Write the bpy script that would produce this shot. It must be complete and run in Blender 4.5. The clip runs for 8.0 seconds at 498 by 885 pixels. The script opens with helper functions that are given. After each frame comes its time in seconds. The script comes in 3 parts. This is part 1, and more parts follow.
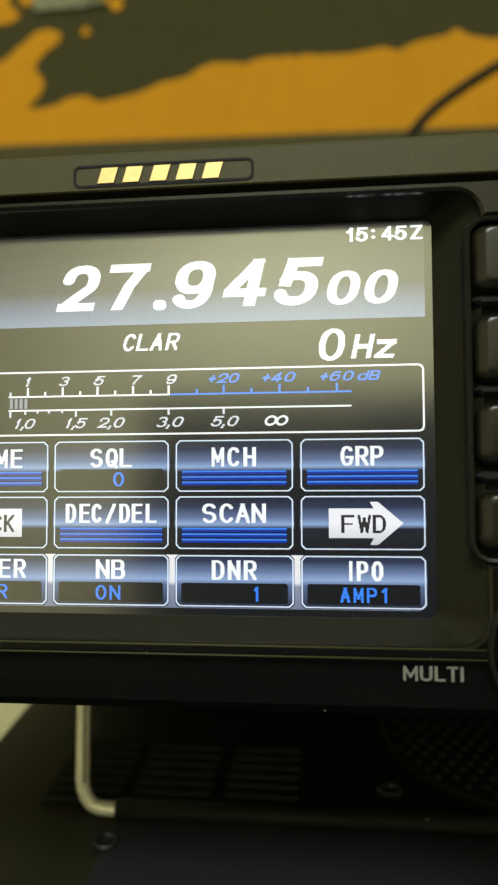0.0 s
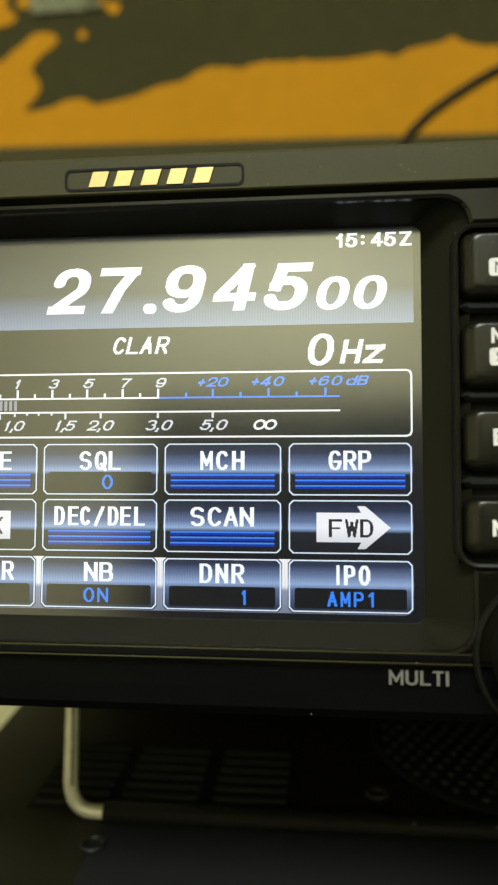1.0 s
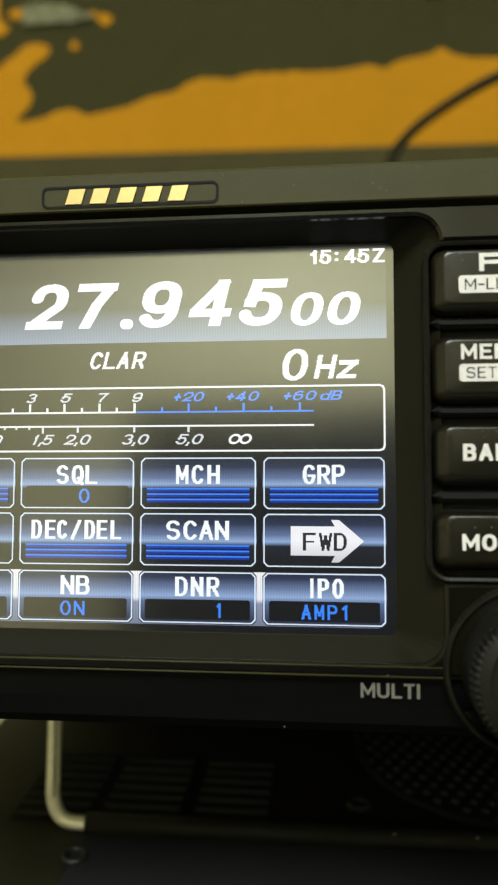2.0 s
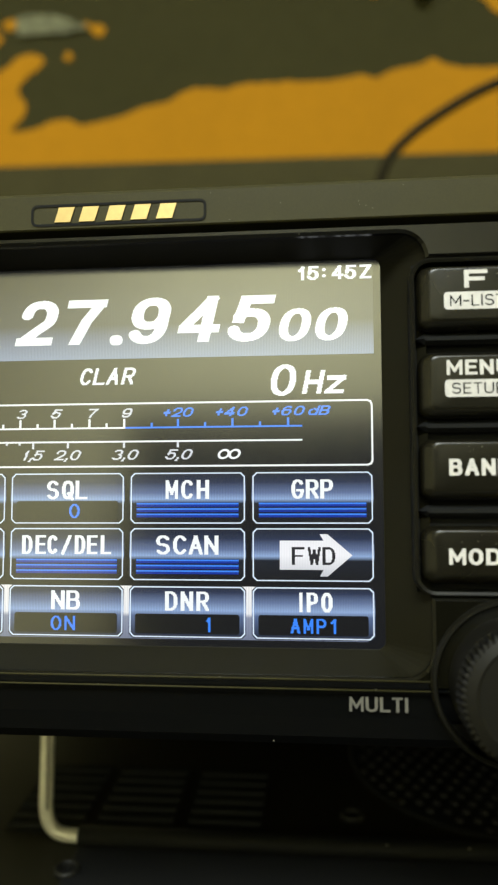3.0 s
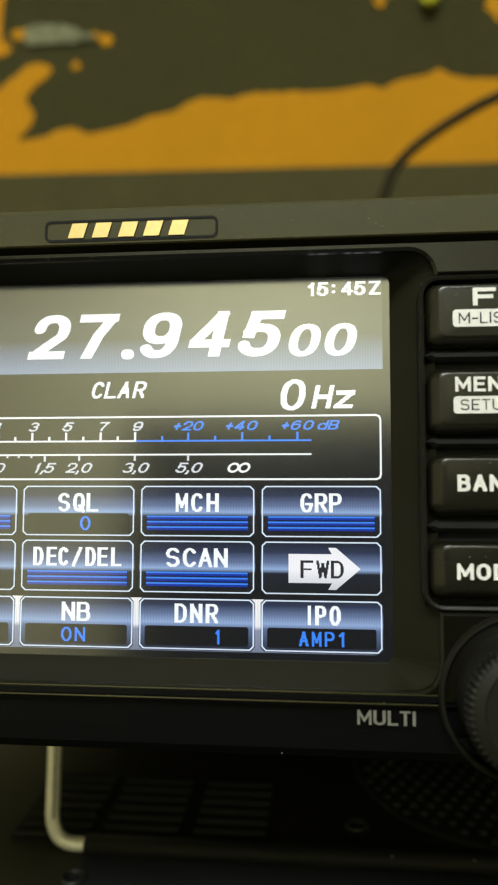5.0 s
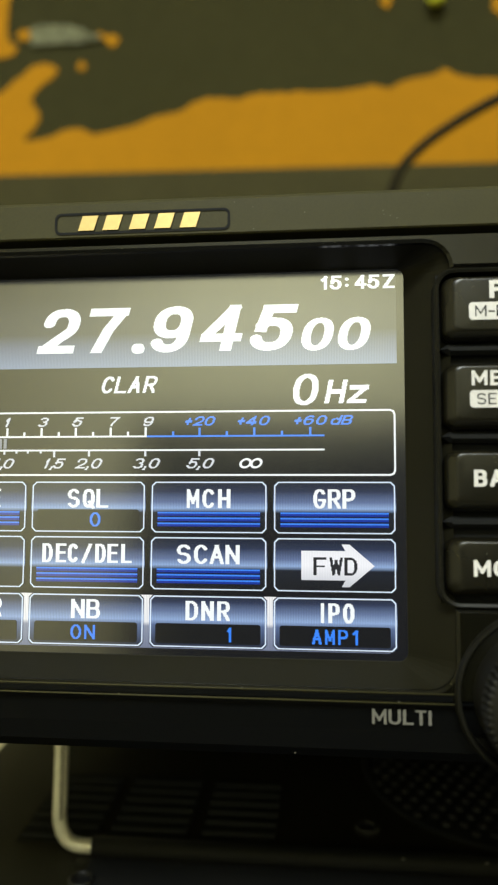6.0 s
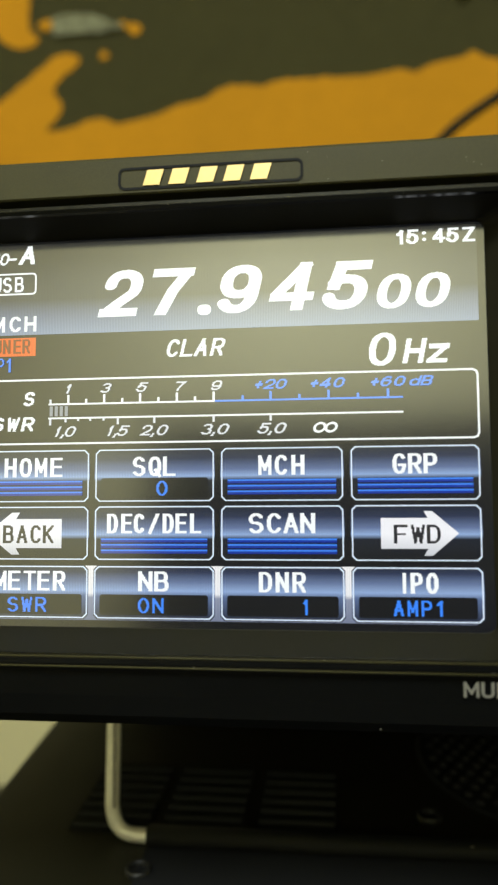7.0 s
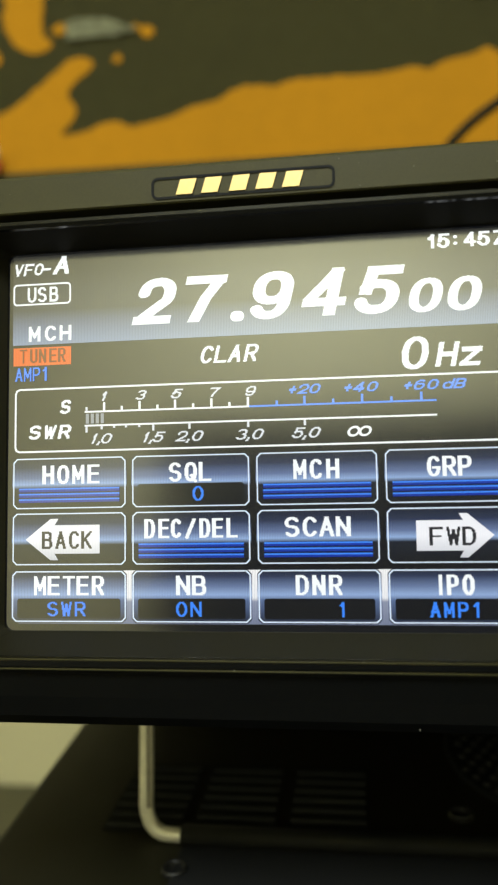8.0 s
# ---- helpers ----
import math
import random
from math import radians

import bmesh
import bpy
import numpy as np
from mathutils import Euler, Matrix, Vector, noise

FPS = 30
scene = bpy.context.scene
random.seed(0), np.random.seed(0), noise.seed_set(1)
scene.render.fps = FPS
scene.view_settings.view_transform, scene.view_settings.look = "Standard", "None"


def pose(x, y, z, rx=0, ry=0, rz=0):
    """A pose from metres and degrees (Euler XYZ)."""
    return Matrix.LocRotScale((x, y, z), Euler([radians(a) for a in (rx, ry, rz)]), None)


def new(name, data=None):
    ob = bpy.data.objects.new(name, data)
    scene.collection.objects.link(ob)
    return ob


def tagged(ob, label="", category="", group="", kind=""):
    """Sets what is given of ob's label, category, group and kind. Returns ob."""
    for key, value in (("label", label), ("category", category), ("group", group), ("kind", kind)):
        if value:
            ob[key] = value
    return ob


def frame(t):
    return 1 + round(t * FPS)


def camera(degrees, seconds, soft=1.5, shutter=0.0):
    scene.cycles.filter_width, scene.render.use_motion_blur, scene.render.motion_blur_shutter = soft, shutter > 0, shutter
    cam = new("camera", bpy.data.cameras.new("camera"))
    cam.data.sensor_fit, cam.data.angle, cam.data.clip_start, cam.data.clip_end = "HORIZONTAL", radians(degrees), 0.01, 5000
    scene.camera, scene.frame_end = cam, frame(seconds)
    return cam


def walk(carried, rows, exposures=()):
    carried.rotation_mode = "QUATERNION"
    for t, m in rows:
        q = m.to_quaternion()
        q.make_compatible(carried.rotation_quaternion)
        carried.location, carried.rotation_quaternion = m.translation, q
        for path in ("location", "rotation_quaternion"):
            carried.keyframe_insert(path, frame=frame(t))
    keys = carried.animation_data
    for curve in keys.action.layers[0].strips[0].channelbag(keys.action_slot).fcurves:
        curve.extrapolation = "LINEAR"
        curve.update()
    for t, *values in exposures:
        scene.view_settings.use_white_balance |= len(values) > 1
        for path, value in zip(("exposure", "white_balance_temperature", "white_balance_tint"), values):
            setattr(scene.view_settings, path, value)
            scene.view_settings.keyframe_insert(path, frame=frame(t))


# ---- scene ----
# Lengths of the radio are written in millimetres, in its own frame: x right, y to the back, z up from the screen's lower edge.
MM = 0.001
TILT = 9.0
RADIO = pose(0, 0, 0.1841, -TILT, 0, 0)

cam = camera(35.55, 8.0, 2.2)
cam.data.dof.use_dof = True
cam.data.dof.focus_distance = 0.108
cam.data.dof.aperture_fstop = 24.0
# seconds, eye in the radio's frame (mm), yaw, pitch, roll
PATH = [
    (0, 22.65, -105.06, 16.52, 6.64, 3.26, -0.23),
    (0.5, 21.98, -103.61, 15.89, 6.80, 3.32, 0.01),
    (1, 23.57, -105.36, 16.54, 6.28, 3.52, 0.18),
    (1.5, 24.55, -105.65, 16.23, 6.15, 3.92, 0.26),
    (2, 26.68, -106.17, 17.56, 6.06, 3.99, 0.15),
    (2.2, 27.74, -106.95, 18.18, 5.94, 4.04, 0.06),
    (3.3, 28.00, -106.89, 18.96, 5.84, 4.49, -0.14),
    (3.5, 29.03, -107.24, 19.08, 5.80, 4.52, -0.11),
    (4, 27.61, -107.38, 19.16, 5.86, 4.71, -0.05),
    (4.5, 27.33, -108.41, 19.85, 5.82, 4.81, 0.06),
    (4.7, 26.97, -108.31, 19.92, 5.90, 4.79, 0.11),
    (5.8, 27.16, -107.77, 19.38, 6.19, 4.90, 0.35),
    (6, 25.59, -106.80, 18.97, 6.24, 5.01, 0.27),
    (6.5, 23.99, -105.72, 16.88, 6.57, 5.04, 0.06),
    (7, 16.75, -102.33, 14.49, 7.09, 5.07, -0.23),
    (7.2, 14.48, -102.31, 15.77, 7.31, 5.00, -0.31),
    (7.5, 13.56, -104.83, 16.03, 7.76, 4.91, -0.53),
    (8, 13.83, -103.96, 15.35, 7.95, 4.92, -0.90),
]
walk(cam, [(t, RADIO @ pose(x * MM, y * MM, z * MM, 0, 0, yaw) @ pose(0, 0, 0, 90 + pitch) @ pose(0, 0, 0, 0, 0, roll))
           for t, x, y, z, yaw, pitch, roll in PATH])

# ---------------------------------------------------------------- light
world = bpy.data.worlds.new("world")
scene.world = world
world.use_nodes = True
world.node_tree.nodes["Background"].inputs[0].default_value = (1.0, 0.85, 0.6, 1)
world.node_tree.nodes["Background"].inputs[1].default_value = 0.02

lamp_data = bpy.data.lights.new("ceiling_lamp_light", "AREA")
lamp_data.shape, lamp_data.size, lamp_data.size_y = "RECTANGLE", 0.9, 0.6
lamp_data.energy, lamp_data.color = 67.0, (0.885, 0.95, 0.90)
lamp = new("ceiling_lamp_light", lamp_data)
lamp.matrix_world = pose(-0.10, -1.30, 1.70, 0, 0, 0)


# ---------------------------------------------------------------- materials
from mathutils.geometry import delaunay_2d_cdt


def nodes_of(name):
    m = bpy.data.materials.new(name)
    m.use_nodes = True
    t = m.node_tree
    return m, t, t.nodes["Principled BSDF"]


def coords(t):
    return t.nodes.new("ShaderNodeTexCoord").outputs["Object"]


def noise_tex(t, scale, detail=3.0, rough=0.55):
    n = t.nodes.new("ShaderNodeTexNoise")
    n.inputs["Scale"].default_value, n.inputs["Detail"].default_value, n.inputs["Roughness"].default_value = scale, detail, rough
    t.links.new(coords(t), n.inputs["Vector"])
    return n.outputs["Fac"]


def math_node(t, op, a, b):
    n = t.nodes.new("ShaderNodeMath")
    n.operation = op
    for k, v in enumerate((a, b)):
        if isinstance(v, (int, float)):
            n.inputs[k].default_value = v
        else:
            t.links.new(v, n.inputs[k])
    return n.outputs[0]


def surface(name, colour, rough=0.5, metal=0.0, grain=1500.0, stain=60.0, vary=0.15, bump=0.1, depth=0.0001, ior=1.5, wear=0.15):
    """Plain material with tint variation at two scales, uneven gloss and a fine relief."""
    m, t, p = nodes_of(name)
    fine, wide = noise_tex(t, grain), noise_tex(t, stain, 4.0)
    both = math_node(t, "ADD", math_node(t, "MULTIPLY", fine, 0.5), math_node(t, "MULTIPLY", wide, 0.5))
    ramp = t.nodes.new("ShaderNodeValToRGB")
    ramp.color_ramp.elements[0].position, ramp.color_ramp.elements[1].position = 0.3, 0.7
    ramp.color_ramp.elements[0].color = (*[c * (1 - vary) for c in colour], 1)
    ramp.color_ramp.elements[1].color = (*[min(1, c * (1 + vary)) for c in colour], 1)
    t.links.new(both, ramp.inputs[0])
    t.links.new(ramp.outputs[0], p.inputs["Base Color"])
    t.links.new(math_node(t, "ADD", rough - wear / 2, math_node(t, "MULTIPLY", wide, wear)), p.inputs["Roughness"])
    p.inputs["Metallic"].default_value, p.inputs["IOR"].default_value = metal, ior
    if bump:
        b = t.nodes.new("ShaderNodeBump")
        b.inputs["Strength"].default_value, b.inputs["Distance"].default_value = bump, depth
        t.links.new(fine, b.inputs["Height"])
        t.links.new(b.outputs[0], p.inputs["Normal"])
    return m


def lit(name, colour, strength=1.0, stops=None, height=1.0, low=0.0, stripes=0.0, rough=0.14):
    """A lit area of the LCD, under its glossy cover. stops: colours from bottom (0) to top (1) of a patch that is height mm high from low."""
    m, t, p = nodes_of(name)
    p.inputs["Base Color"].default_value = (0.005, 0.005, 0.006, 1)
    p.inputs["Roughness"].default_value, p.inputs["IOR"].default_value = rough, SCREEN_IOR
    p.inputs["Emission Color"].default_value = (*colour, 1)
    p.inputs["Emission Strength"].default_value = strength
    smudge = noise_tex(t, 45.0, 5.0, 0.65)
    t.links.new(math_node(t, "ADD", rough - 0.05, math_node(t, "MULTIPLY", smudge, 0.1)), p.inputs["Roughness"])
    xyz = t.nodes.new("ShaderNodeSeparateXYZ")
    t.links.new(coords(t), xyz.inputs[0])
    if stops:
        ramp = t.nodes.new("ShaderNodeValToRGB")
        e = ramp.color_ramp.elements
        while len(e) < len(stops):
            e.new(0.5)
        for k, (at, c) in enumerate(stops):
            e[k].position, e[k].color = at, (*c, 1)
        v = math_node(t, "DIVIDE", math_node(t, "SUBTRACT", xyz.outputs[2], low * MM), height * MM)
        t.links.new(v, ramp.inputs[0])
        t.links.new(ramp.outputs[0], p.inputs["Emission Color"])
    if stripes:
        wave = math_node(t, "SINE", math_node(t, "MULTIPLY", xyz.outputs[0], 2 * math.pi / (0.2191 * MM)), 0)
        v = math_node(t, "ADD", 1.0 - stripes, math_node(t, "MULTIPLY", wave, stripes))
        t.links.new(math_node(t, "MULTIPLY", v, strength), p.inputs["Emission Strength"])
    return m


SCREEN_IOR = 2.27
# black plastic with an olive base, painting in the cream wall it mirrors
lit_plastic = surface("lit_plastic", (0.046, 0.042, 0.018), 0.5, grain=3500, bump=0.15, depth=0.00004, ior=1.22)
panel_plastic = surface("panel_plastic", (0.003, 0.0028, 0.0012), 0.22, grain=3000, bump=0.08, depth=0.00003, ior=1.37)
rim_plastic = surface("rim_plastic", (0.006, 0.0056, 0.0035), 0.45, grain=2500, bump=0.06, depth=0.00003, ior=1.28)
# the radio's plastic, darkened for the weak light on its downturned apron
shaded_plastic = surface("shaded_plastic", (0.0022, 0.0024, 0.0026), 0.35, grain=2500, bump=0.04, depth=0.00003, ior=1.22)
surround_plastic = surface("surround_plastic", (0.0105, 0.0096, 0.0046), 0.62, grain=2500, bump=0.06, depth=0.00003, ior=1.2)
# wall paint darkened to stand in for shade behind the desk
shaded_wall_paint = surface("shaded_wall_paint", (0.41, 0.37, 0.20), 0.9, grain=400, stain=5, vary=0.06, bump=0.25, depth=0.0004)
dot_paint = surface("dot_paint", (0.011, 0.0118, 0.0125), 0.45, grain=2000, bump=0.05, ior=1.36)
deep_black = surface("deep_black", (0.008, 0.0084, 0.0085), 0.7, grain=2000, bump=0.0, ior=1.25)
key_rubber = surface("key_rubber", (0.008, 0.0072, 0.0042), 0.27, grain=2500, bump=0.1, depth=0.00004, ior=1.36)
knob_rubber = surface("knob_rubber", (0.006, 0.0056, 0.004), 0.5, grain=2500, bump=0.15, depth=0.00005, ior=1.3)
gold_foil = surface("gold_foil", (0.56, 0.40, 0.15), 0.42, 0.4, grain=1200, bump=0.03)
white_print = surface("white_print", (0.64, 0.62, 0.63), 0.5, grain=1500, bump=0.0)
# lettering below the lip, dimmed in colour because little light reaches it
dimmed_print = surface("dimmed_print", (0.13, 0.125, 0.11), 0.5, grain=1500, bump=0.0)
steel_wire = surface("steel_wire", (0.80, 0.77, 0.66), 0.38, 0.4, grain=900, stain=150, bump=0.05)
case_paint = surface("case_paint", (0.008, 0.0075, 0.0035), 0.5, grain=2200, bump=0.25, depth=0.0001, ior=1.27)
rubber_sleeve = surface("rubber_sleeve", (0.005, 0.0052, 0.0045), 0.65, grain=1800, bump=0.2, depth=0.0001, ior=1.28)
screw_metal = surface("screw_metal", (0.008, 0.008, 0.007), 0.45, grain=1500, bump=0.05, ior=1.38)
louvre_paint = surface("louvre_paint", (0.0042, 0.005, 0.0042), 0.55, grain=2000, bump=0.1, ior=1.25)
wall_paint = surface("wall_paint", (0.86, 0.805, 0.52), 0.85, grain=400, stain=5, vary=0.05, bump=0.25, depth=0.0004)
ceiling_paint = surface("ceiling_paint", (0.80, 0.77, 0.52), 0.9, grain=300, stain=3, vary=0.03, bump=0.1, depth=0.0004)
floor_wood = surface("floor_wood", (0.16, 0.10, 0.06), 0.5, grain=120, stain=8, vary=0.3)
desk_laminate = surface("desk_laminate", (0.052, 0.047, 0.021), 0.5, grain=300, stain=25, vary=0.3, bump=0.1)
sea_print = surface("sea_print", (0.041, 0.038, 0.0155), 0.8, grain=120, stain=9, vary=0.14, bump=0.0, ior=1.12)
land_print = surface("land_print", (0.42, 0.192, 0.011), 0.8, grain=120, stain=12, vary=0.07, bump=0.0, ior=1.12)
margin_print = surface("margin_print", (0.058, 0.052, 0.024), 0.8, grain=260, stain=30, vary=0.14, bump=0.0, ior=1.12)
label_print = surface("label_print", (0.15, 0.15, 0.09), 0.7, grain=420, stain=230, vary=0.75, bump=0.0, ior=1.2)
pin_plastic = surface("pin_plastic", (0.62, 0.60, 0.04), 0.3, grain=400, bump=0.0)
cable_rubber = surface("cable_rubber", (0.018, 0.0145, 0.006), 0.65, grain=1500, bump=0.1, ior=1.22)
dark_block_paint = surface("dark_block_paint", (0.014, 0.013, 0.012), 0.6, grain=80, stain=6)
dust_speck = surface("dust_speck", (0.19, 0.18, 0.14), 0.9, grain=900, bump=0.0)

lcd_dark = lit("lcd_dark", (0.003, 0.0035, 0.006))
lcd_white = lit("lcd_white", (0.94, 0.99, 1.0), 0.98)
lcd_soft = lit("lcd_soft", (0.80, 0.84, 0.92), 0.85)
lcd_grey = lit("lcd_grey", (0.36, 0.39, 0.45), 0.8)
lcd_blue = lit("lcd_blue", (0.04, 0.24, 0.98), 1.0)
lcd_line = lit("lcd_line", (0.003, 0.038, 0.42), 1.0, stripes=0.2)
lcd_bright = lit("lcd_bright", (0.05, 0.27, 1.0), 1.0, stripes=0.12)
lcd_deep = lit("lcd_deep", (0.001, 0.006, 0.05), 1.0)
lcd_edge = lit("lcd_edge", (0.74, 0.86, 1.0), 0.98)
lcd_orange = lit("lcd_orange", (0.95, 0.16, 0.02), 0.9, stripes=0.1)
lcd_ink = lit("lcd_ink", (0.02, 0.02, 0.025), 1.0)
lcd_tuner_ink = lit("lcd_tuner_ink", (0.20, 0.06, 0.02), 1.0)
lcd_header = lit("lcd_header", (0, 0, 0), 1.0, [(0.0, (0.28, 0.355, 0.52)), (0.2, (0.17, 0.212, 0.315)), (0.38, (0.07, 0.075, 0.08)), (1.0, (0.035, 0.036, 0.034))], 12.8, 39.3, 0.16)
lcd_button = lit("lcd_button", (0, 0, 0), 1.0, [(0.0, (0.006, 0.007, 0.010)), (0.40, (0.010, 0.014, 0.026)), (0.48, (0.33, 0.49, 0.80)), (0.60, (0.14, 0.20, 0.38)), (0.8, (0.024, 0.037, 0.085)), (1.0, (0.008, 0.012, 0.025))], 7.3, 0.0, 0.17)
lcd_soft_button = lit("lcd_soft_button", (0, 0, 0), 1.0, [(0.0, (0.012, 0.016, 0.03)), (0.42, (0.11, 0.17, 0.34)), (0.52, (0.33, 0.48, 0.78)), (0.68, (0.15, 0.215, 0.39)), (0.85, (0.03, 0.045, 0.10)), (1.0, (0.012, 0.014, 0.022))], 7.3, 0.0, 0.17)
lcd_bar = lit("lcd_bar", (0, 0, 0), 1.0, [(0.0, (0.20, 0.24, 0.36)), (0.42, (0.30, 0.34, 0.46)), (0.5, (0.95, 0.97, 1.0)), (1.0, (1.0, 1.0, 1.0))], 7.3, 0.0, 0.15)
lcd_arrow = lit("lcd_arrow", (0, 0, 0), 1.0, [(0.0, (0.55, 0.58, 0.62)), (0.5, (0.95, 0.96, 1.0)), (1.0, (0.9, 0.92, 0.95))], 7.0, 0.0, 0.06)


# ---------------------------------------------------------------- mesh helpers
def finish(bm, name, material, scale=MM, smooth=False):
    me = bpy.data.meshes.new(name)
    bmesh.ops.scale(bm, vec=(scale, scale, scale), verts=bm.verts)
    bm.to_mesh(me)
    bm.free()
    if smooth:
        me.shade_smooth()
    me.materials.append(material)
    return me


def part(name, bm, material, parent, label="", smooth=False, scale=MM):
    ob = new(name, finish(bm, name, material, scale, smooth))
    ob.parent = parent
    return tagged(ob, label)


def thing(name, label, category, m=Matrix(), group="", kind=""):
    ob = new(name)
    ob.empty_display_size = 0.01
    ob.matrix_world = m
    return tagged(ob, label, category, group, kind)


def box(x0, x1, y0, y1, z0, z1, bevel=0.0, seg=2):
    bm = bmesh.new()
    bmesh.ops.create_cube(bm, size=1, matrix=Matrix.LocRotScale(((x0 + x1) / 2, (y0 + y1) / 2, (z0 + z1) / 2), None, (x1 - x0, y1 - y0, z1 - z0)))
    if bevel:
        bmesh.ops.bevel(bm, geom=bm.edges[:], offset=bevel, segments=seg, profile=0.5, affect="EDGES")
    return bm


def add_box(bm, x0, x1, y0, y1, z0, z1):
    bmesh.ops.create_cube(bm, size=1, matrix=Matrix.LocRotScale(((x0 + x1) / 2, (y0 + y1) / 2, (z0 + z1) / 2), None, (x1 - x0, y1 - y0, z1 - z0)))


def rounded(x0, x1, z0, z1, r, seg=6):
    """Outline of a rounded rectangle, counter-clockwise as seen from the front."""
    out = []
    for cx, cz, a0 in ((x1 - r, z0 + r, -90), (x1 - r, z1 - r, 0), (x0 + r, z1 - r, 90), (x0 + r, z0 + r, 180)):
        for k in range(seg + 1):
            a = radians(a0 + 90 * k / seg)
            out.append((cx + r * math.cos(a), cz + r * math.sin(a)))
    return out


def loft(bm, loops, cap_first=False, cap_last=False):
    """Joins closed outlines [(points, y), ...] of equal length by walls."""
    rings = [[bm.verts.new((x, y, z)) for x, z in pts] for pts, y in loops]
    for a, b in zip(rings, rings[1:]):
        n = len(a)
        for k in range(n):
            bm.faces.new((a[k], a[(k + 1) % n], b[(k + 1) % n], b[k]))
    if cap_first:
        bm.faces.new(rings[0][::-1])
    if cap_last:
        bm.faces.new(rings[-1])
    bmesh.ops.recalc_face_normals(bm, faces=bm.faces)
    return bm


def ring(bm, outer, inner, y):
    a, b = [bm.verts.new((x, y, z)) for x, z in outer], [bm.verts.new((x, y, z)) for x, z in inner]
    n = len(a)
    for k in range(n):
        bm.faces.new((a[k], a[(k + 1) % n], b[(k + 1) % n], b[k]))
    return bm


def flat(points, y):
    bm = bmesh.new()
    bm.faces.new([bm.verts.new((x, y, z)) for x, z in points])
    return bm


def rect(x0, x1, z0, z1, y):
    return flat([(x0, z0), (x1, z0), (x1, z1), (x0, z1)], y)


def extrude_profile(profile, x0, x1):
    """A closed (y, z) profile drawn along x."""
    bm = bmesh.new()
    a, b = [bm.verts.new((x0, y, z)) for y, z in profile], [bm.verts.new((x1, y, z)) for y, z in profile]
    n = len(a)
    for k in range(n):
        bm.faces.new((a[k], a[(k + 1) % n], b[(k + 1) % n], b[k]))
    bm.faces.new(a), bm.faces.new(b)
    bmesh.ops.recalc_face_normals(bm, faces=bm.faces)
    return bm


def tube(points, radius, seg=14, cap=True):
    """A round bar along a smooth line of points."""
    bm = bmesh.new()
    pts = [Vector(p) for p in points]
    rings, side = [], None
    for k, p in enumerate(pts):
        d = (pts[min(k + 1, len(pts) - 1)] - pts[max(k - 1, 0)]).normalized()
        side = (side - d * side.dot(d)).normalized() if side else d.orthogonal().normalized()
        up = d.cross(side)
        rings.append([bm.verts.new(p + radius * (math.cos(2 * math.pi * j / seg) * side + math.sin(2 * math.pi * j / seg) * up)) for j in range(seg)])
    for a, b in zip(rings, rings[1:]):
        for j in range(seg):
            bm.faces.new((a[j], a[(j + 1) % seg], b[(j + 1) % seg], b[j]))
    if cap:
        bm.faces.new(rings[0][::-1]), bm.faces.new(rings[-1])
    bmesh.ops.recalc_face_normals(bm, faces=bm.faces)
    return bm


def arc(cx, cy, rx, ry, a0, a1, n=14):
    """Points of a slightly squarish bow."""
    out = []
    for k in range(n + 1):
        c, q = math.cos(radians(a0 + (a1 - a0) * k / n)), math.sin(radians(a0 + (a1 - a0) * k / n))
        out.append((cx + rx * math.copysign(abs(c) ** 0.86, c), cy + ry * math.copysign(abs(q) ** 0.86, q)))
    return out


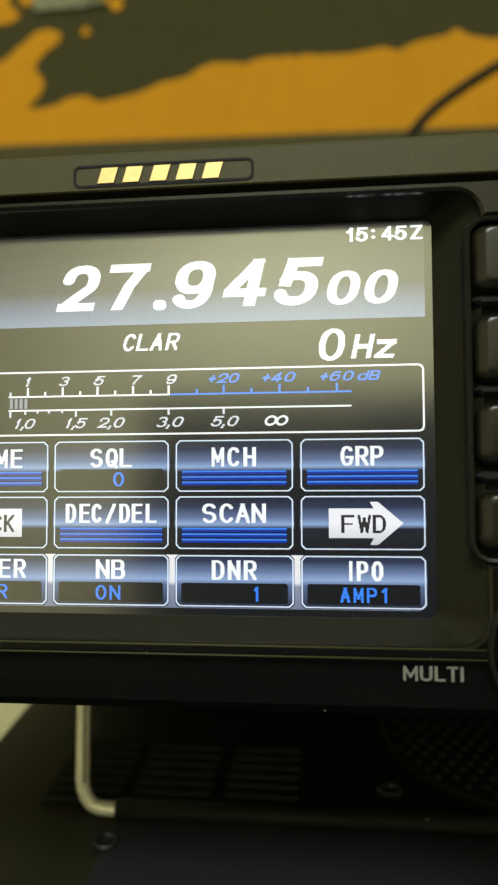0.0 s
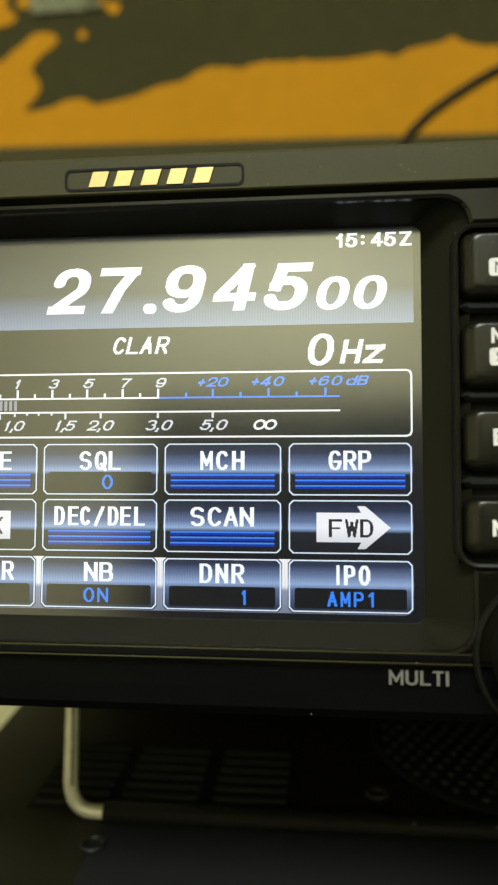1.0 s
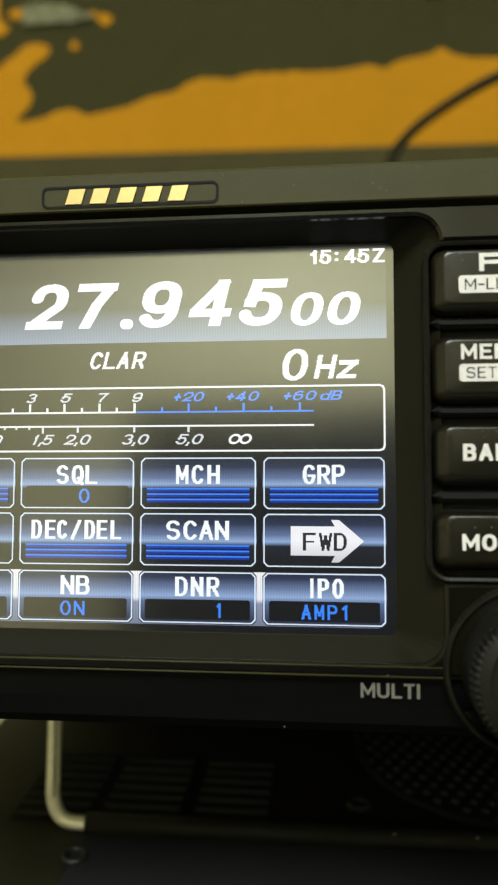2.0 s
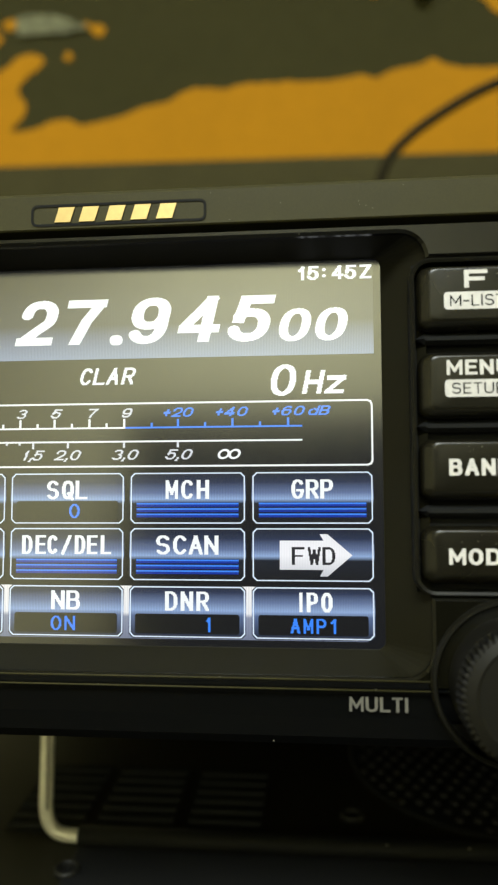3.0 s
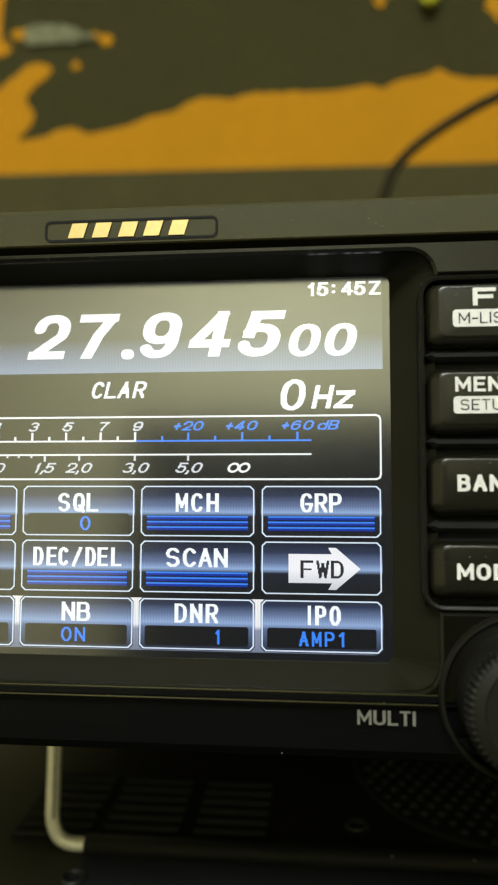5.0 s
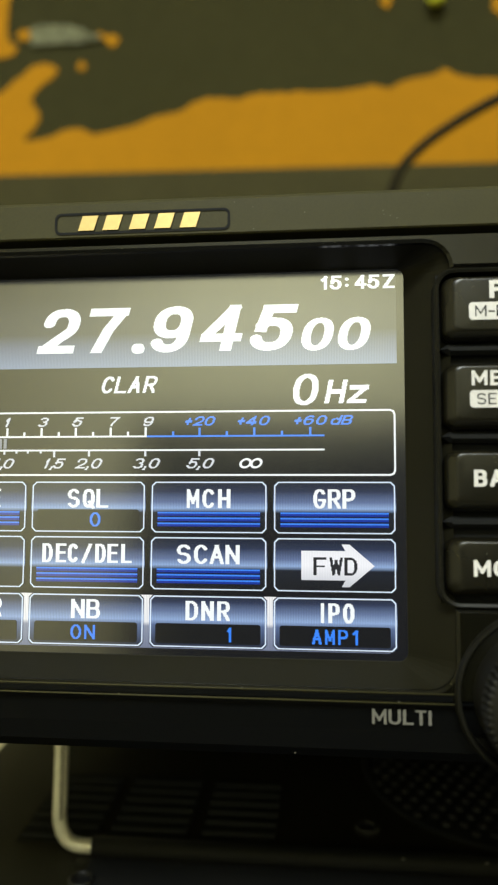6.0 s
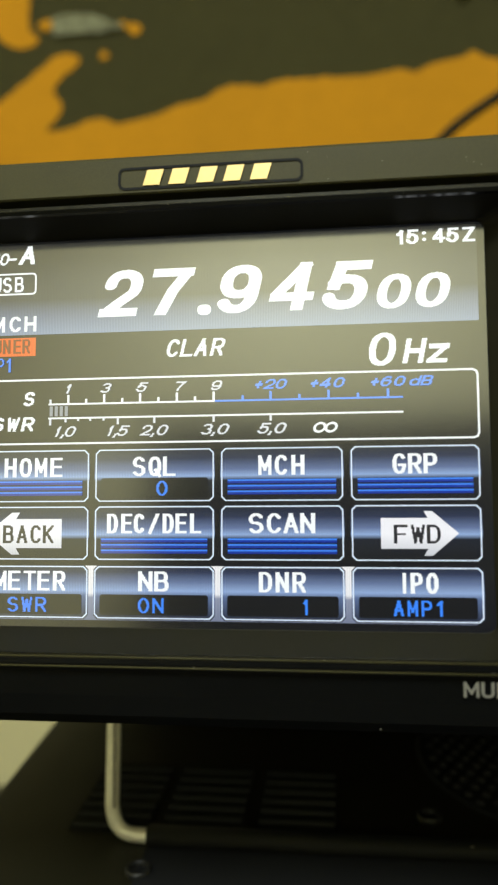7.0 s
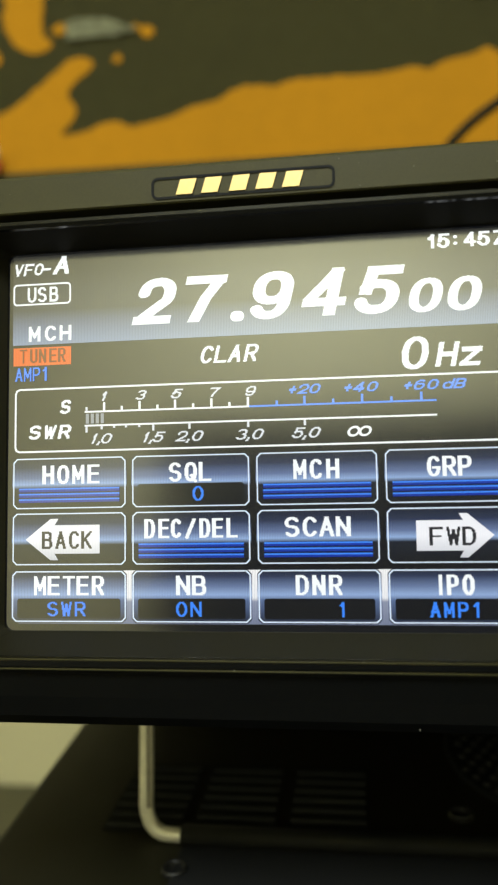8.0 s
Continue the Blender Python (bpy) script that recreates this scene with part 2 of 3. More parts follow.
# strokes of a plain gothic face, each sign in a unit box
SIGNS = {
    "A": [[(0, 0), (0.5, 1), (1, 0)], [(0.17, 0.33), (0.83, 0.33)]],
    "B": [[(0, 0.52), (0, 1), (0.6, 1)] + arc(0.6, 0.76, 0.33, 0.24, 90, -90) + [(0, 0.52)], [(0, 0.52), (0, 0), (0.62, 0)] + arc(0.62, 0.26, 0.38, 0.26, -90, 90)],
    "C": [arc(0.5, 0.5, 0.5, 0.5, 38, 322, 24)],
    "D": [[(0, 0), (0, 1), (0.45, 1)] + arc(0.45, 0.5, 0.55, 0.5, 90, -90) + [(0, 0)]],
    "E": [[(1, 1), (0, 1), (0, 0), (1, 0)], [(0, 0.52), (0.88, 0.52)]],
    "F": [[(1, 1), (0, 1), (0, 0)], [(0, 0.5), (0.86, 0.5)]],
    "G": [arc(0.5, 0.5, 0.5, 0.5, 40, 330, 24) + [(1, 0.42), (0.56, 0.42)]],
    "H": [[(0, 0), (0, 1)], [(1, 0), (1, 1)], [(0, 0.5), (1, 0.5)]],
    "I": [[(0.5, 0), (0.5, 1)]],
    "l": [[(0.16, 0.8), (0.56, 0.98), (0.56, 0)]],
    ",": [[(0.6, 0.06), (0.2, -0.16)]],
    "K": [[(0, 0), (0, 1)], [(1, 1), (0, 0.38)], [(0.3, 0.58), (1, 0)]],
    "L": [[(0, 1), (0, 0), (1, 0)]],
    "M": [[(0, 0), (0, 1), (0.5, 0.25), (1, 1), (1, 0)]],
    "N": [[(0, 0), (0, 1), (1, 0), (1, 1)]],
    "O": [arc(0.5, 0.5, 0.5, 0.5, 0, 360, 28)],
    "P": [[(0, 0), (0, 1), (0.6, 1)] + arc(0.6, 0.73, 0.4, 0.27, 90, -90) + [(0, 0.46)]],
    "Q": [arc(0.5, 0.5, 0.5, 0.5, 0, 360, 28), [(0.58, 0.28), (1.02, -0.06)]],
    "R": [[(0, 0), (0, 1), (0.6, 1)] + arc(0.6, 0.74, 0.4, 0.26, 90, -90) + [(0, 0.48)], [(0.52, 0.48), (1, 0)]],
    "S": [arc(0.5, 0.755, 0.48, 0.245, 25, 262) + arc(0.5, 0.255, 0.5, 0.255, 82, -155)],
    "T": [[(0, 1), (1, 1)], [(0.5, 1), (0.5, 0)]],
    "U": [[(0, 1), (0, 0.34)] + arc(0.5, 0.34, 0.5, 0.34, 180, 360) + [(1, 1)]],
    "V": [[(0, 1), (0.5, 0), (1, 1)]],
    "W": [[(0, 1), (0.24, 0), (0.5, 0.85), (0.76, 0), (1, 1)]],
    "Z": [[(0, 1), (1, 1), (0, 0), (1, 0)]],
    "z": [[(0, 0.7), (1, 0.7), (0, 0), (1, 0)]],
    "d": [[(1, 0), (1, 1)], arc(0.5, 0.33, 0.5, 0.33, 0, 360, 20)],
    "+": [[(0, 0.45), (1, 0.45)], [(0.5, 0.12), (0.5, 0.78)]],
    "-": [[(0, 0.45), (1, 0.45)]],
    "/": [[(0, -0.04), (1, 1.04)]],
    ":": [[(0.5, 0.2), (0.5, 0.25)], [(0.5, 0.75), (0.5, 0.8)]],
    ".": [[(0.5, -0.04), (0.5, 0.14)]],
    "0": [arc(0.5, 0.5, 0.5, 0.5, 0, 360, 32)],
    "1": [[(0.0, 0.74), (0.7, 0.97)], [(0.7, 1), (0.7, 0)]],
    "2": [arc(0.5, 0.69, 0.5, 0.31, 178, -38) + [(0.5, 0.27), (0.06, 0.02)], [(0, 0), (1, 0)]],
    "3": [arc(0.48, 0.76, 0.44, 0.24, 150, -80) + arc(0.48, 0.26, 0.5, 0.26, 80, -150)],
    "4": [[(0.74, 0), (0.74, 1)], [(0.72, 1.0), (0.0, 0.3)], [(0, 0.25), (1, 0.25)]],
    "5": [[(0.96, 1), (0.2, 1), (0.1, 0.5)], arc(0.47, 0.33, 0.51, 0.33, 138, -162, 20)],
    "6": [arc(0.5, 0.32, 0.49, 0.32, 0, 360, 24), arc(0.55, 0.42, 0.54, 0.58, 60, 185)],
    "7": [[(0, 1), (1, 1)], [(0.98, 1), (0.6, 0.52), (0.36, -0.06)]],
    "9": [arc(0.5, 0.685, 0.49, 0.315, 0, 360, 26), [(0.99, 0.675), (0.99, 0.45)] + arc(0.49, 0.38, 0.5, 0.38, 0, -148)],
}
SPAN = {"I": 0.03, "1": 0.45, ".": 0.1, ",": 0.12, ":": 0.1, "-": 0.55, "/": 0.75, "M": 1.2, "W": 1.35, "+": 0.8, "L": 0.76, "T": 0.84, "z": 0.9, "F": 0.8, "E": 0.82, "B": 0.92, "S": 0.92, "P": 0.9}
DOT = 0.2191


def inked(c, w, h, sx, sy, x, z):
    """Which of the points (x, z) lie on a sign in a box w by h, with upright strokes sx and level strokes sy thick."""
    on = np.zeros(x.shape, bool)
    if c in "MW":
        sx = 0.88 * sx
    for line in SIGNS[c]:
        p = np.array([(0.5 + u * (w - sx) / sx, 0.5 + v * (h - sy) / sy) for u, v in line])
        p = p[[k for k in range(len(p)) if not k or np.hypot(*(p[k] - p[k - 1])) > 1e-6]]
        way = [(b - a) / math.hypot(*(b - a)) for a, b in zip(p, p[1:])]
        for k, (a, b) in enumerate(zip(p, p[1:])):
            size, e = math.hypot(*(b - a)), way[k]
            dx, dz = x / sx - a[0], z / sy - a[1]
            along, off = dx * e[0] + dz * e[1], np.abs(dz * e[0] - dx * e[1])
            # straight strokes end square at their ends and at sharp corners, and join round in a bow
            before = 0.5 if size > 0.8 and (k == 0 or way[k - 1] @ e < 0.3) else 0.0
            after = 0.5 if size > 0.8 and (k == len(way) - 1 or way[k + 1] @ e < 0.3) else 0.0
            on |= (off <= 0.5) & (along >= -before) & (along <= size + after)
            on |= np.hypot(dx - e[0] * np.clip(along, 0, size), dz - e[1] * np.clip(along, 0, size)) <= 0.5
    low = -0.4 * h if c in "Q,/" else 0.0
    return on & (x >= 0) & (x <= w) & (z >= low) & (z <= h)


def sign(name, c, x0, z0, w, h, sx, sy, slant, dot, material, parent, y, label=""):
    """One sign drawn in small square dots (mm)."""
    cols, rows = math.ceil((w + abs(slant) * h) / dot) + 2, math.ceil(h / dot)
    z = (np.arange(-math.ceil(0.4 * h / dot), rows) + 0.5) * dot
    x = (np.arange(-2, cols) + 0.5) * dot
    gx, gz = np.meshgrid(x, z)
    on = inked(c, w, h, sx, sy, gx - slant * gz, gz)
    bm, corner = bmesh.new(), {}

    def at(r, k):
        if (r, k) not in corner:
            corner[r, k] = bm.verts.new((x0 + x[0] + (k - 0.5) * dot, y, z0 + z[0] + (r - 0.5) * dot))
        return corner[r, k]

    for r, k in np.argwhere(on):
        bm.faces.new((at(r, k), at(r, k + 1), at(r + 1, k + 1), at(r + 1, k)))
    return part(name, bm, material, parent, label)


def letters(name, text, x0, x1, z0, z1, material, parent, y, slant=0.0, bold=0.2, level=0.17, gap=0.26, label=""):
    """Printed writing in a plain gothic face, fitted into a box on the front (mm). bold, level: thickness of upright and level strokes as shares of the height."""
    h = z1 - z0
    sx, sy = bold * h, level * h
    spans = [SPAN.get(c, 1.0) for c in text]
    # every sign is a stroke wider than its middle lines
    unit = (x1 - x0 - slant * h - len(text) * sx) / (sum(spans) + gap * (len(text) - 1))
    x = x0
    for c, span in zip(text, spans):
        sign(name, c, x, z0, unit * span + sx, h, sx, sy, slant, 0.05, material, parent, y, label)
        x += unit * (span + gap) + sx


def cells(text, x0, x1, z0, z1, material, parent, y, slant=0.0, stem=2, bar=2):
    """Writing on the screen: signs of equal width in the screen's own dots (mm); stem and bar: stroke thickness in dots."""
    h = max(5, round((z1 - z0) / DOT)) * DOT
    pitch = (x1 - x0 - slant * h + 1.5 * DOT) / len(text)
    w = max(4, round(pitch / DOT - 1.6)) * DOT
    z0 = round(z0 / DOT) * DOT
    for k, c in enumerate(text):
        sign("letter", c, round((x0 + k * pitch) / DOT + 2 * (c == "I")) * DOT, z0, w, h, stem * DOT, bar * DOT, slant, DOT / 2, material, parent, y)


def figure(c, x0, x1, z0, z1, material, parent, y, slant, stem, bar):
    """A large extended figure that leans, fitted into a box (mm)."""
    return sign("digit", c, x0, z0, x1 - x0 - slant * (z1 - z0), z1 - z0, stem, bar, slant, DOT / 3, material, parent, y)


def bars(name, spans, z0, z1, material, parent, y, slant=0.0):
    """Plain strokes in place of a maker's name."""
    bm = bmesh.new()
    for a, b in spans:
        s = slant * (z1 - z0)
        v = [(a, z0), (b, z0), (b + s, z1), (a + s, z1)]
        f = bm.faces.new([bm.verts.new((x, y, z)) for x, z in v])
        top = bmesh.ops.extrude_face_region(bm, geom=[f])
        bmesh.ops.translate(bm, vec=(0, -0.12, 0), verts=[e for e in top["geom"] if isinstance(e, bmesh.types.BMVert)])
    bmesh.ops.recalc_face_normals(bm, faces=bm.faces)
    return part(name, bm, material, parent)


# ---------------------------------------------------------------- room
WALL_Y = 0.300
ROOM = (-1.7, 1.9, -2.1, WALL_Y, -0.74, 1.72)
x0, x1, y0, y1, z0, z1 = ROOM


def structure(name, bm, material, label, category):
    ob = new(name, finish(bm, name, material, 1.0))
    return tagged(ob, label, category, kind="structure")


structure("floor", box(x0 - 0.1, x1 + 0.1, y0 - 0.1, y1 + 0.1, z0 - 0.05, z0), floor_wood, "brown wooden floor of the room", "floor")
structure("ceiling", box(x0 - 0.1, x1 + 0.1, y0 - 0.1, y1 + 0.1, z1, z1 + 0.05), ceiling_paint, "plain white painted ceiling", "ceiling")
structure("wall_north", box(x0 - 0.1, x1 + 0.1, y1, y1 + 0.1, z0, z1), shaded_wall_paint, "painted wall behind the desk, its paint darkened for shade", "wall")
structure("wall_south", box(x0 - 0.1, x1 + 0.1, y0 - 0.1, y0, z0, z1), wall_paint, "cream painted wall facing the desk", "wall")
structure("wall_west", box(x0 - 0.1, x0, y0, y1, z0, z1), wall_paint, "cream painted side wall", "wall")
structure("wall_east", box(x1, x1 + 0.1, y0, y1, z0, z1), wall_paint, "cream painted side wall", "wall")

desk = thing("desk", "dark brown laminate desk against the wall", "desk")
part("desktop", box(-0.75, 1.0, -0.42, 0.298, -0.028, 0.0, 0.003), desk_laminate, desk, scale=1)
for lx in (-0.70, 0.95):
    part("desk_leg", box(lx - 0.02, lx + 0.02, -0.38, 0.26, -0.74, -0.028, 0.003), desk_laminate, desk, scale=1)

fixture = thing("ceiling_lamp", "flat white ceiling lamp, switched on", "lamp", pose(-0.10, -1.30, 1.72))
bm = bmesh.new()
for fx0, fx1, fy0, fy1 in ((-0.48, -0.455, -0.33, 0.33), (0.455, 0.48, -0.33, 0.33), (-0.455, 0.455, -0.33, -0.305), (-0.455, 0.455, 0.305, 0.33)):
    add_box(bm, fx0, fx1, fy0, fy1, -0.03, 0.0)
part("lamp_frame", bm, ceiling_paint, fixture, scale=1)


# unseen dark block, added for the dark shape mirrored in the screen
cabinet = thing("cabinet", "dark block added out of view to darken the screen reflection", "cabinet")
part("block_body", box(-0.47, 1.41, -2.095, -1.72, -0.74, 0.70, 0.004), dark_block_paint, cabinet, scale=1)
for k in range(3):
    part("block_front", box(-0.45 + 0.62 * k, 0.15 + 0.62 * k, -1.72, -1.70, -0.66, 0.66, 0.003), dark_block_paint, cabinet, scale=1)

# ---------------------------------------------------------------- wall map
wall_map = thing("world_map", "world map poster with orange land on dark olive sea", "map", pose(0, WALL_Y, 0))
part("sea", box(-0.42, 0.62, -0.0012, -0.0002, 0.300, 0.86), sea_print, wall_map, scale=1)
margin = part("margin", box(-0.42, 0.62, -0.0030, -0.0002, -0.04, 0.0), margin_print, wall_map, "dark olive lower margin strip", scale=1)
margin.matrix_local = pose(0, 0, 0.3304, 0, 0.9, 0)


def land(name, outline, wobble=0.001, lift=0.0018):
    """A land mass printed on the map: a rough coast through a few corner points (x, z in mm)."""
    pts = []
    n = len(outline)
    for k in range(n):
        p0, p1, p2, p3 = (Vector(outline[(k + j) % n]) for j in (-1, 0, 1, 2))
        steps = max(3, min(24, int((p2 - p1).length / 1.2)))
        for s in range(steps):
            u = s / steps
            q = 0.5 * (2 * p1 + (p2 - p0) * u + (2 * p0 - 5 * p1 + 4 * p2 - p3) * u * u + (3 * p1 - p0 - 3 * p2 + p3) * u ** 3)
            d = noise.noise_vector((q.x * 0.16, q.y * 0.16, 3.1)) + 0.7 * noise.noise_vector((q.x * 0.45, q.y * 0.45, 8.3))
            pts.append((q.x * MM + d.x * wobble, q.y * MM + d.y * wobble))
    n = len(pts)
    co, _, tri, _, _, _ = delaunay_2d_cdt([Vector(p) for p in pts], [(k, (k + 1) % n) for k in range(n)], [], 1, 1e-6)
    bm = bmesh.new()
    vs = [bm.verts.new((p.x, -lift, p.y)) for p in co]
    for f in tri:
        bm.faces.new([vs[k] for k in f])
    bmesh.ops.recalc_face_normals(bm, faces=bm.faces)
    return part(name, bm, land_print, wall_map, scale=1)


land("polar_land", [(-400, 322), (-200, 322), (0, 322), (200, 322), (400, 322), (600, 322), (600, 372), (400, 380), (250, 372), (150, 366), (103, 369.8), (89.5, 371.1), (81.3, 374.5), (73, 372.3),
                    (62, 370.8), (53, 367.4), (45.6, 369.3), (34, 367.7), (6, 367.6), (-11, 368), (-22, 365.9), (-31, 367.1), (-42, 366.4), (-51, 361.8), (-63, 359.6), (-81, 354.3), (-96, 352.4),
                    (-107, 355.6), (-124, 351.2), (-134.5, 350.6), (-128, 357.3), (-126, 363), (-129.3, 370.3), (-126.6, 375.8), (-115.8, 383.3), (-117, 387.8), (-126, 388.4), (-135.3, 383.7), (-148, 374.2), (-167.5, 363.4), (-200, 356), (-300, 352), (-400, 350)], 0.0009)
land("southern_tip", [(-139.4, 419.4), (-141.8, 404.1), (-136.1, 396.8), (-141, 393.3), (-151.6, 394.5), (-159, 400.1), (-163.1, 410.4), (-162, 424), (-176, 460), (-180, 500), (-140, 500), (-128, 450)], 0.0012)
land("eastern_land", [(103.1, 406.5), (105.3, 400.2), (111.4, 394.6), (124, 392), (150, 420), (140, 470), (108, 440)])
for ix, iz, ir in ((-102.4, 386.4, 3.0), (-132.0, 403.6, 3.9), (-86, 398.4, 3.9), (-91.5, 400.2, 1.9), (52.2, 408.5, 3.2), (-168, 392, 4.0), (-176, 386, 5)):
    land("island", [(ix + ir, iz), (ix, iz + ir * 0.9), (ix - ir, iz), (ix, iz - ir * 0.9)], 0.0012, 0.0022)
bm = extrude_profile([(-0.1285, 0.3975), (-0.112, 0.3980), (-0.1010, 0.3972), (-0.0990, 0.3990), (-0.0920, 0.3985), (-0.0915, 0.4005), (-0.0985, 0.4022), (-0.1010, 0.4045), (-0.1085, 0.4070), (-0.1240, 0.4078), (-0.1290, 0.4060)], 0.0024, 0.0030)
for v in bm.verts:
    v.co = (v.co.y, -v.co.x, v.co.z)
bmesh.ops.recalc_face_normals(bm, faces=bm.faces)
part("legend_bar", bm, label_print, wall_map, "pale legend patch, too blurred to read", scale=1)
pin = thing("map_pin", "yellow-green round push pin in the map", "pin", pose(0.0757, WALL_Y, 0.4077), "pins in the map")
bm = bmesh.new()
bmesh.ops.create_cone(bm, cap_ends=True, segments=24, radius1=0.0048, radius2=0.0042, depth=0.004, matrix=pose(0, -0.007, 0, 90))
bmesh.ops.bevel(bm, geom=bm.edges[:], offset=0.0005, segments=2, affect="EDGES")
part("pin_head", bm, pin_plastic, pin, smooth=True, scale=1)
bm = bmesh.new()
bmesh.ops.create_cone(bm, cap_ends=True, segments=10, radius1=0.0006, radius2=0.0006, depth=0.006, matrix=pose(0, -0.003, 0, 90))
part("pin_shaft", bm, screw_metal, pin, scale=1)



def spline(points, steps=8):
    """A smooth line through a few points."""
    p = [Vector(points[0]), *map(Vector, points), Vector(points[-1])]
    out = []
    for a, b, c, d in zip(p, p[1:], p[2:], p[3:]):
        for s in range(steps):
            u = s / steps
            out.append(0.5 * (2 * b + (c - a) * u + (2 * a - 5 * b + 4 * c - d) * u * u + (3 * b - a - 3 * c + d) * u ** 3))
    return out + [p[-1]]


white_pin = thing("map_pin", "white round push pin with red collar in the map", "pin", pose(-0.1715, WALL_Y, 0.3400), "pins in the map")
bm = bmesh.new()
bmesh.ops.create_uvsphere(bm, u_segments=16, v_segments=10, radius=0.0055, matrix=Matrix.Translation((0, -0.010, 0.002)))
part("pin_head", bm, white_print, white_pin, smooth=True, scale=1)
bm = bmesh.new()
bmesh.ops.create_cone(bm, cap_ends=True, segments=16, radius1=0.004, radius2=0.005, depth=0.006, matrix=pose(0, -0.005, -0.003, 90))
part("pin_collar", bm, surface("red_plastic", (0.5, 0.05, 0.03), 0.4, grain=500, bump=0.0), white_pin, "red plastic collar", scale=1)

# antenna cable that rises behind the radio and hangs down beside it
cable = thing("antenna_cable", "black rubber cable arching up behind the radio", "cable")
part("cable_sheath", tube(spline([(38, 262, 130.5), (40, 255, 190), (44, 244, 270), (51.6, 240, 304.8), (60, 240, 318), (77.6, 240, 330.4), (101, 240, 341.3), (140, 240, 351), (190, 242, 345),
                                  (235, 245, 290), (250, 250, 150), (252, 250, 40), (270, 240, 3), (330, 230, 2.2)]), 2.2), cable_rubber, cable, smooth=True)

# ---------------------------------------------------------------- black box under the radio
BOX_TOP = 130.0
case = thing("power_supply", "black metal box with vent slots and dotted grille", "power supply")
body = part("case_body", box(0, 262, -48.6, 248.4, 2.5, BOX_TOP, 1.6, 3), case_paint, case)
body.matrix_local = pose(-0.0579, 0.0366, 0, 0, 0, 1.8)
for fx in (-45, 190):
    for fy in (5, 270):
        part("case_foot", box(fx - 7, fx + 7, fy - 7, fy + 7, 0, 3, 0.6), rubber_sleeve, case)
for vx0, vx1 in ((-37.5, -22.6), (-19.8, -4.4), (-1.1, 13.6)):
    part("vent_backing", box(vx0 - 0.4, vx1 + 0.4, 41.2, 68.4, BOX_TOP - 1, BOX_TOP + 0.15), deep_black, case)
    for k in range(7):
        y = 43.2 + 3.75 * k
        part("vent_slat", extrude_profile([(y - 0.9, BOX_TOP + 0.1), (y - 0.5, BOX_TOP + 0.75), (y + 0.8, BOX_TOP + 0.95), (y + 1.2, BOX_TOP + 0.1)], vx0, vx1), louvre_paint, case)
# thin black sheet over the front part of the box top
part("black_sheet", box(-20.8, 200, -11.8, 36.2, BOX_TOP - 0.5, BOX_TOP + 0.5, 0.2, 1), deep_black, case, "thin matt black sheet on the box top")


def screw_mesh():
    bm = bmesh.new()
    # a raised rim round a sunk socket
    rings = [[bm.verts.new((r * math.cos(k * math.pi / 12), r * math.sin(k * math.pi / 12), z)) for k in range(24)]
             for r, z in ((2.4, 0.0), (2.4, 0.7), (2.2, 1.0), (1.8, 1.0), (1.6, 0.8), (1.45, 0.2))]
    for a, b in zip(rings, rings[1:]):
        for k in range(24):
            bm.faces.new((a[k], a[(k + 1) % 24], b[(k + 1) % 24], b[k]))
    bm.faces.new(rings[-1])
    bmesh.ops.recalc_face_normals(bm, faces=bm.faces)
    return finish(bm, "screw", screw_metal)


screw_me = screw_mesh()
for sx, sy in ((-20.5, 29.0), (32.0, 50.5), (110, 50.5)):
    ob = new("screw", screw_me)
    ob.parent, ob.location = case, (sx * MM, sy * MM, (BOX_TOP + 0.2) * MM)

# dotted speaker grille: a round field of small raised dots
grille = part("grille_backing", loft(bmesh.new(), [([(66 + 34 * math.cos(a * math.pi / 24), 78 + 34 * math.sin(a * math.pi / 24)) for a in range(48)], 0), ([(66 + 33.4 * math.cos(a * math.pi / 24), 78 + 33.4 * math.sin(a * math.pi / 24)) for a in range(48)], -0.5)], cap_last=True), deep_black, case)
grille.matrix_local = Matrix(((1, 0, 0, 0), (0, 0, 1, 0), (0, -1, 0, BOX_TOP * MM), (0, 0, 0, 1)))
bm = bmesh.new()
bmesh.ops.create_uvsphere(bm, u_segments=8, v_segments=5, radius=1.0, matrix=Matrix.Diagonal((0.85, 0.85, 0.6, 1)))
dot_me = finish(bm, "grille_dot", dot_paint, smooth=True)
for r in range(-10, 11):
    for c in range(-10, 11):
        gx, gy = 66 + 3.6 * (c + 0.5 * (r % 2)), 78 + 3.1 * r
        if math.hypot(gx - 66, gy - 78) < 32 and gx < 86:
            ob = new("grille_dot", dot_me)
            ob.parent, ob.location = case, (gx * MM, gy * MM, (BOX_TOP + 0.5) * MM)

# ---------------------------------------------------------------- radio
radio = thing("radio_transceiver", "black desktop radio transceiver with lit colour touch screen", "radio", RADIO)
XL, XR = -62.0, 167.0
# case behind the front
part("case_body", box(XL + 1, XR - 1, 6, 250, -12.6, 60.2, 1.2), lit_plastic, radio)
# upper frame strip that carries the badge
part("upper_frame", extrude_profile([(-3.0, 55.9), (-6.3, 55.95), (-6.5, 56.15), (-6.5, 60.7), (-6.3, 61.1), (-5.8, 61.35), (8, 61.4), (8, 55.9)], XL, XR), lit_plastic, radio)
part("frame_groove", box(XL, XR, -3.2, 8, 54.2, 56.0), deep_black, radio)

# front panel with the screen window cut through
WIN = (-40.6, 40.6, -3.1, 53.75)
BAY = (38.5, 56.5, 6.9, 50.3)
window, bay_edge = rounded(*WIN, 3.4), rounded(*BAY, 2.6)
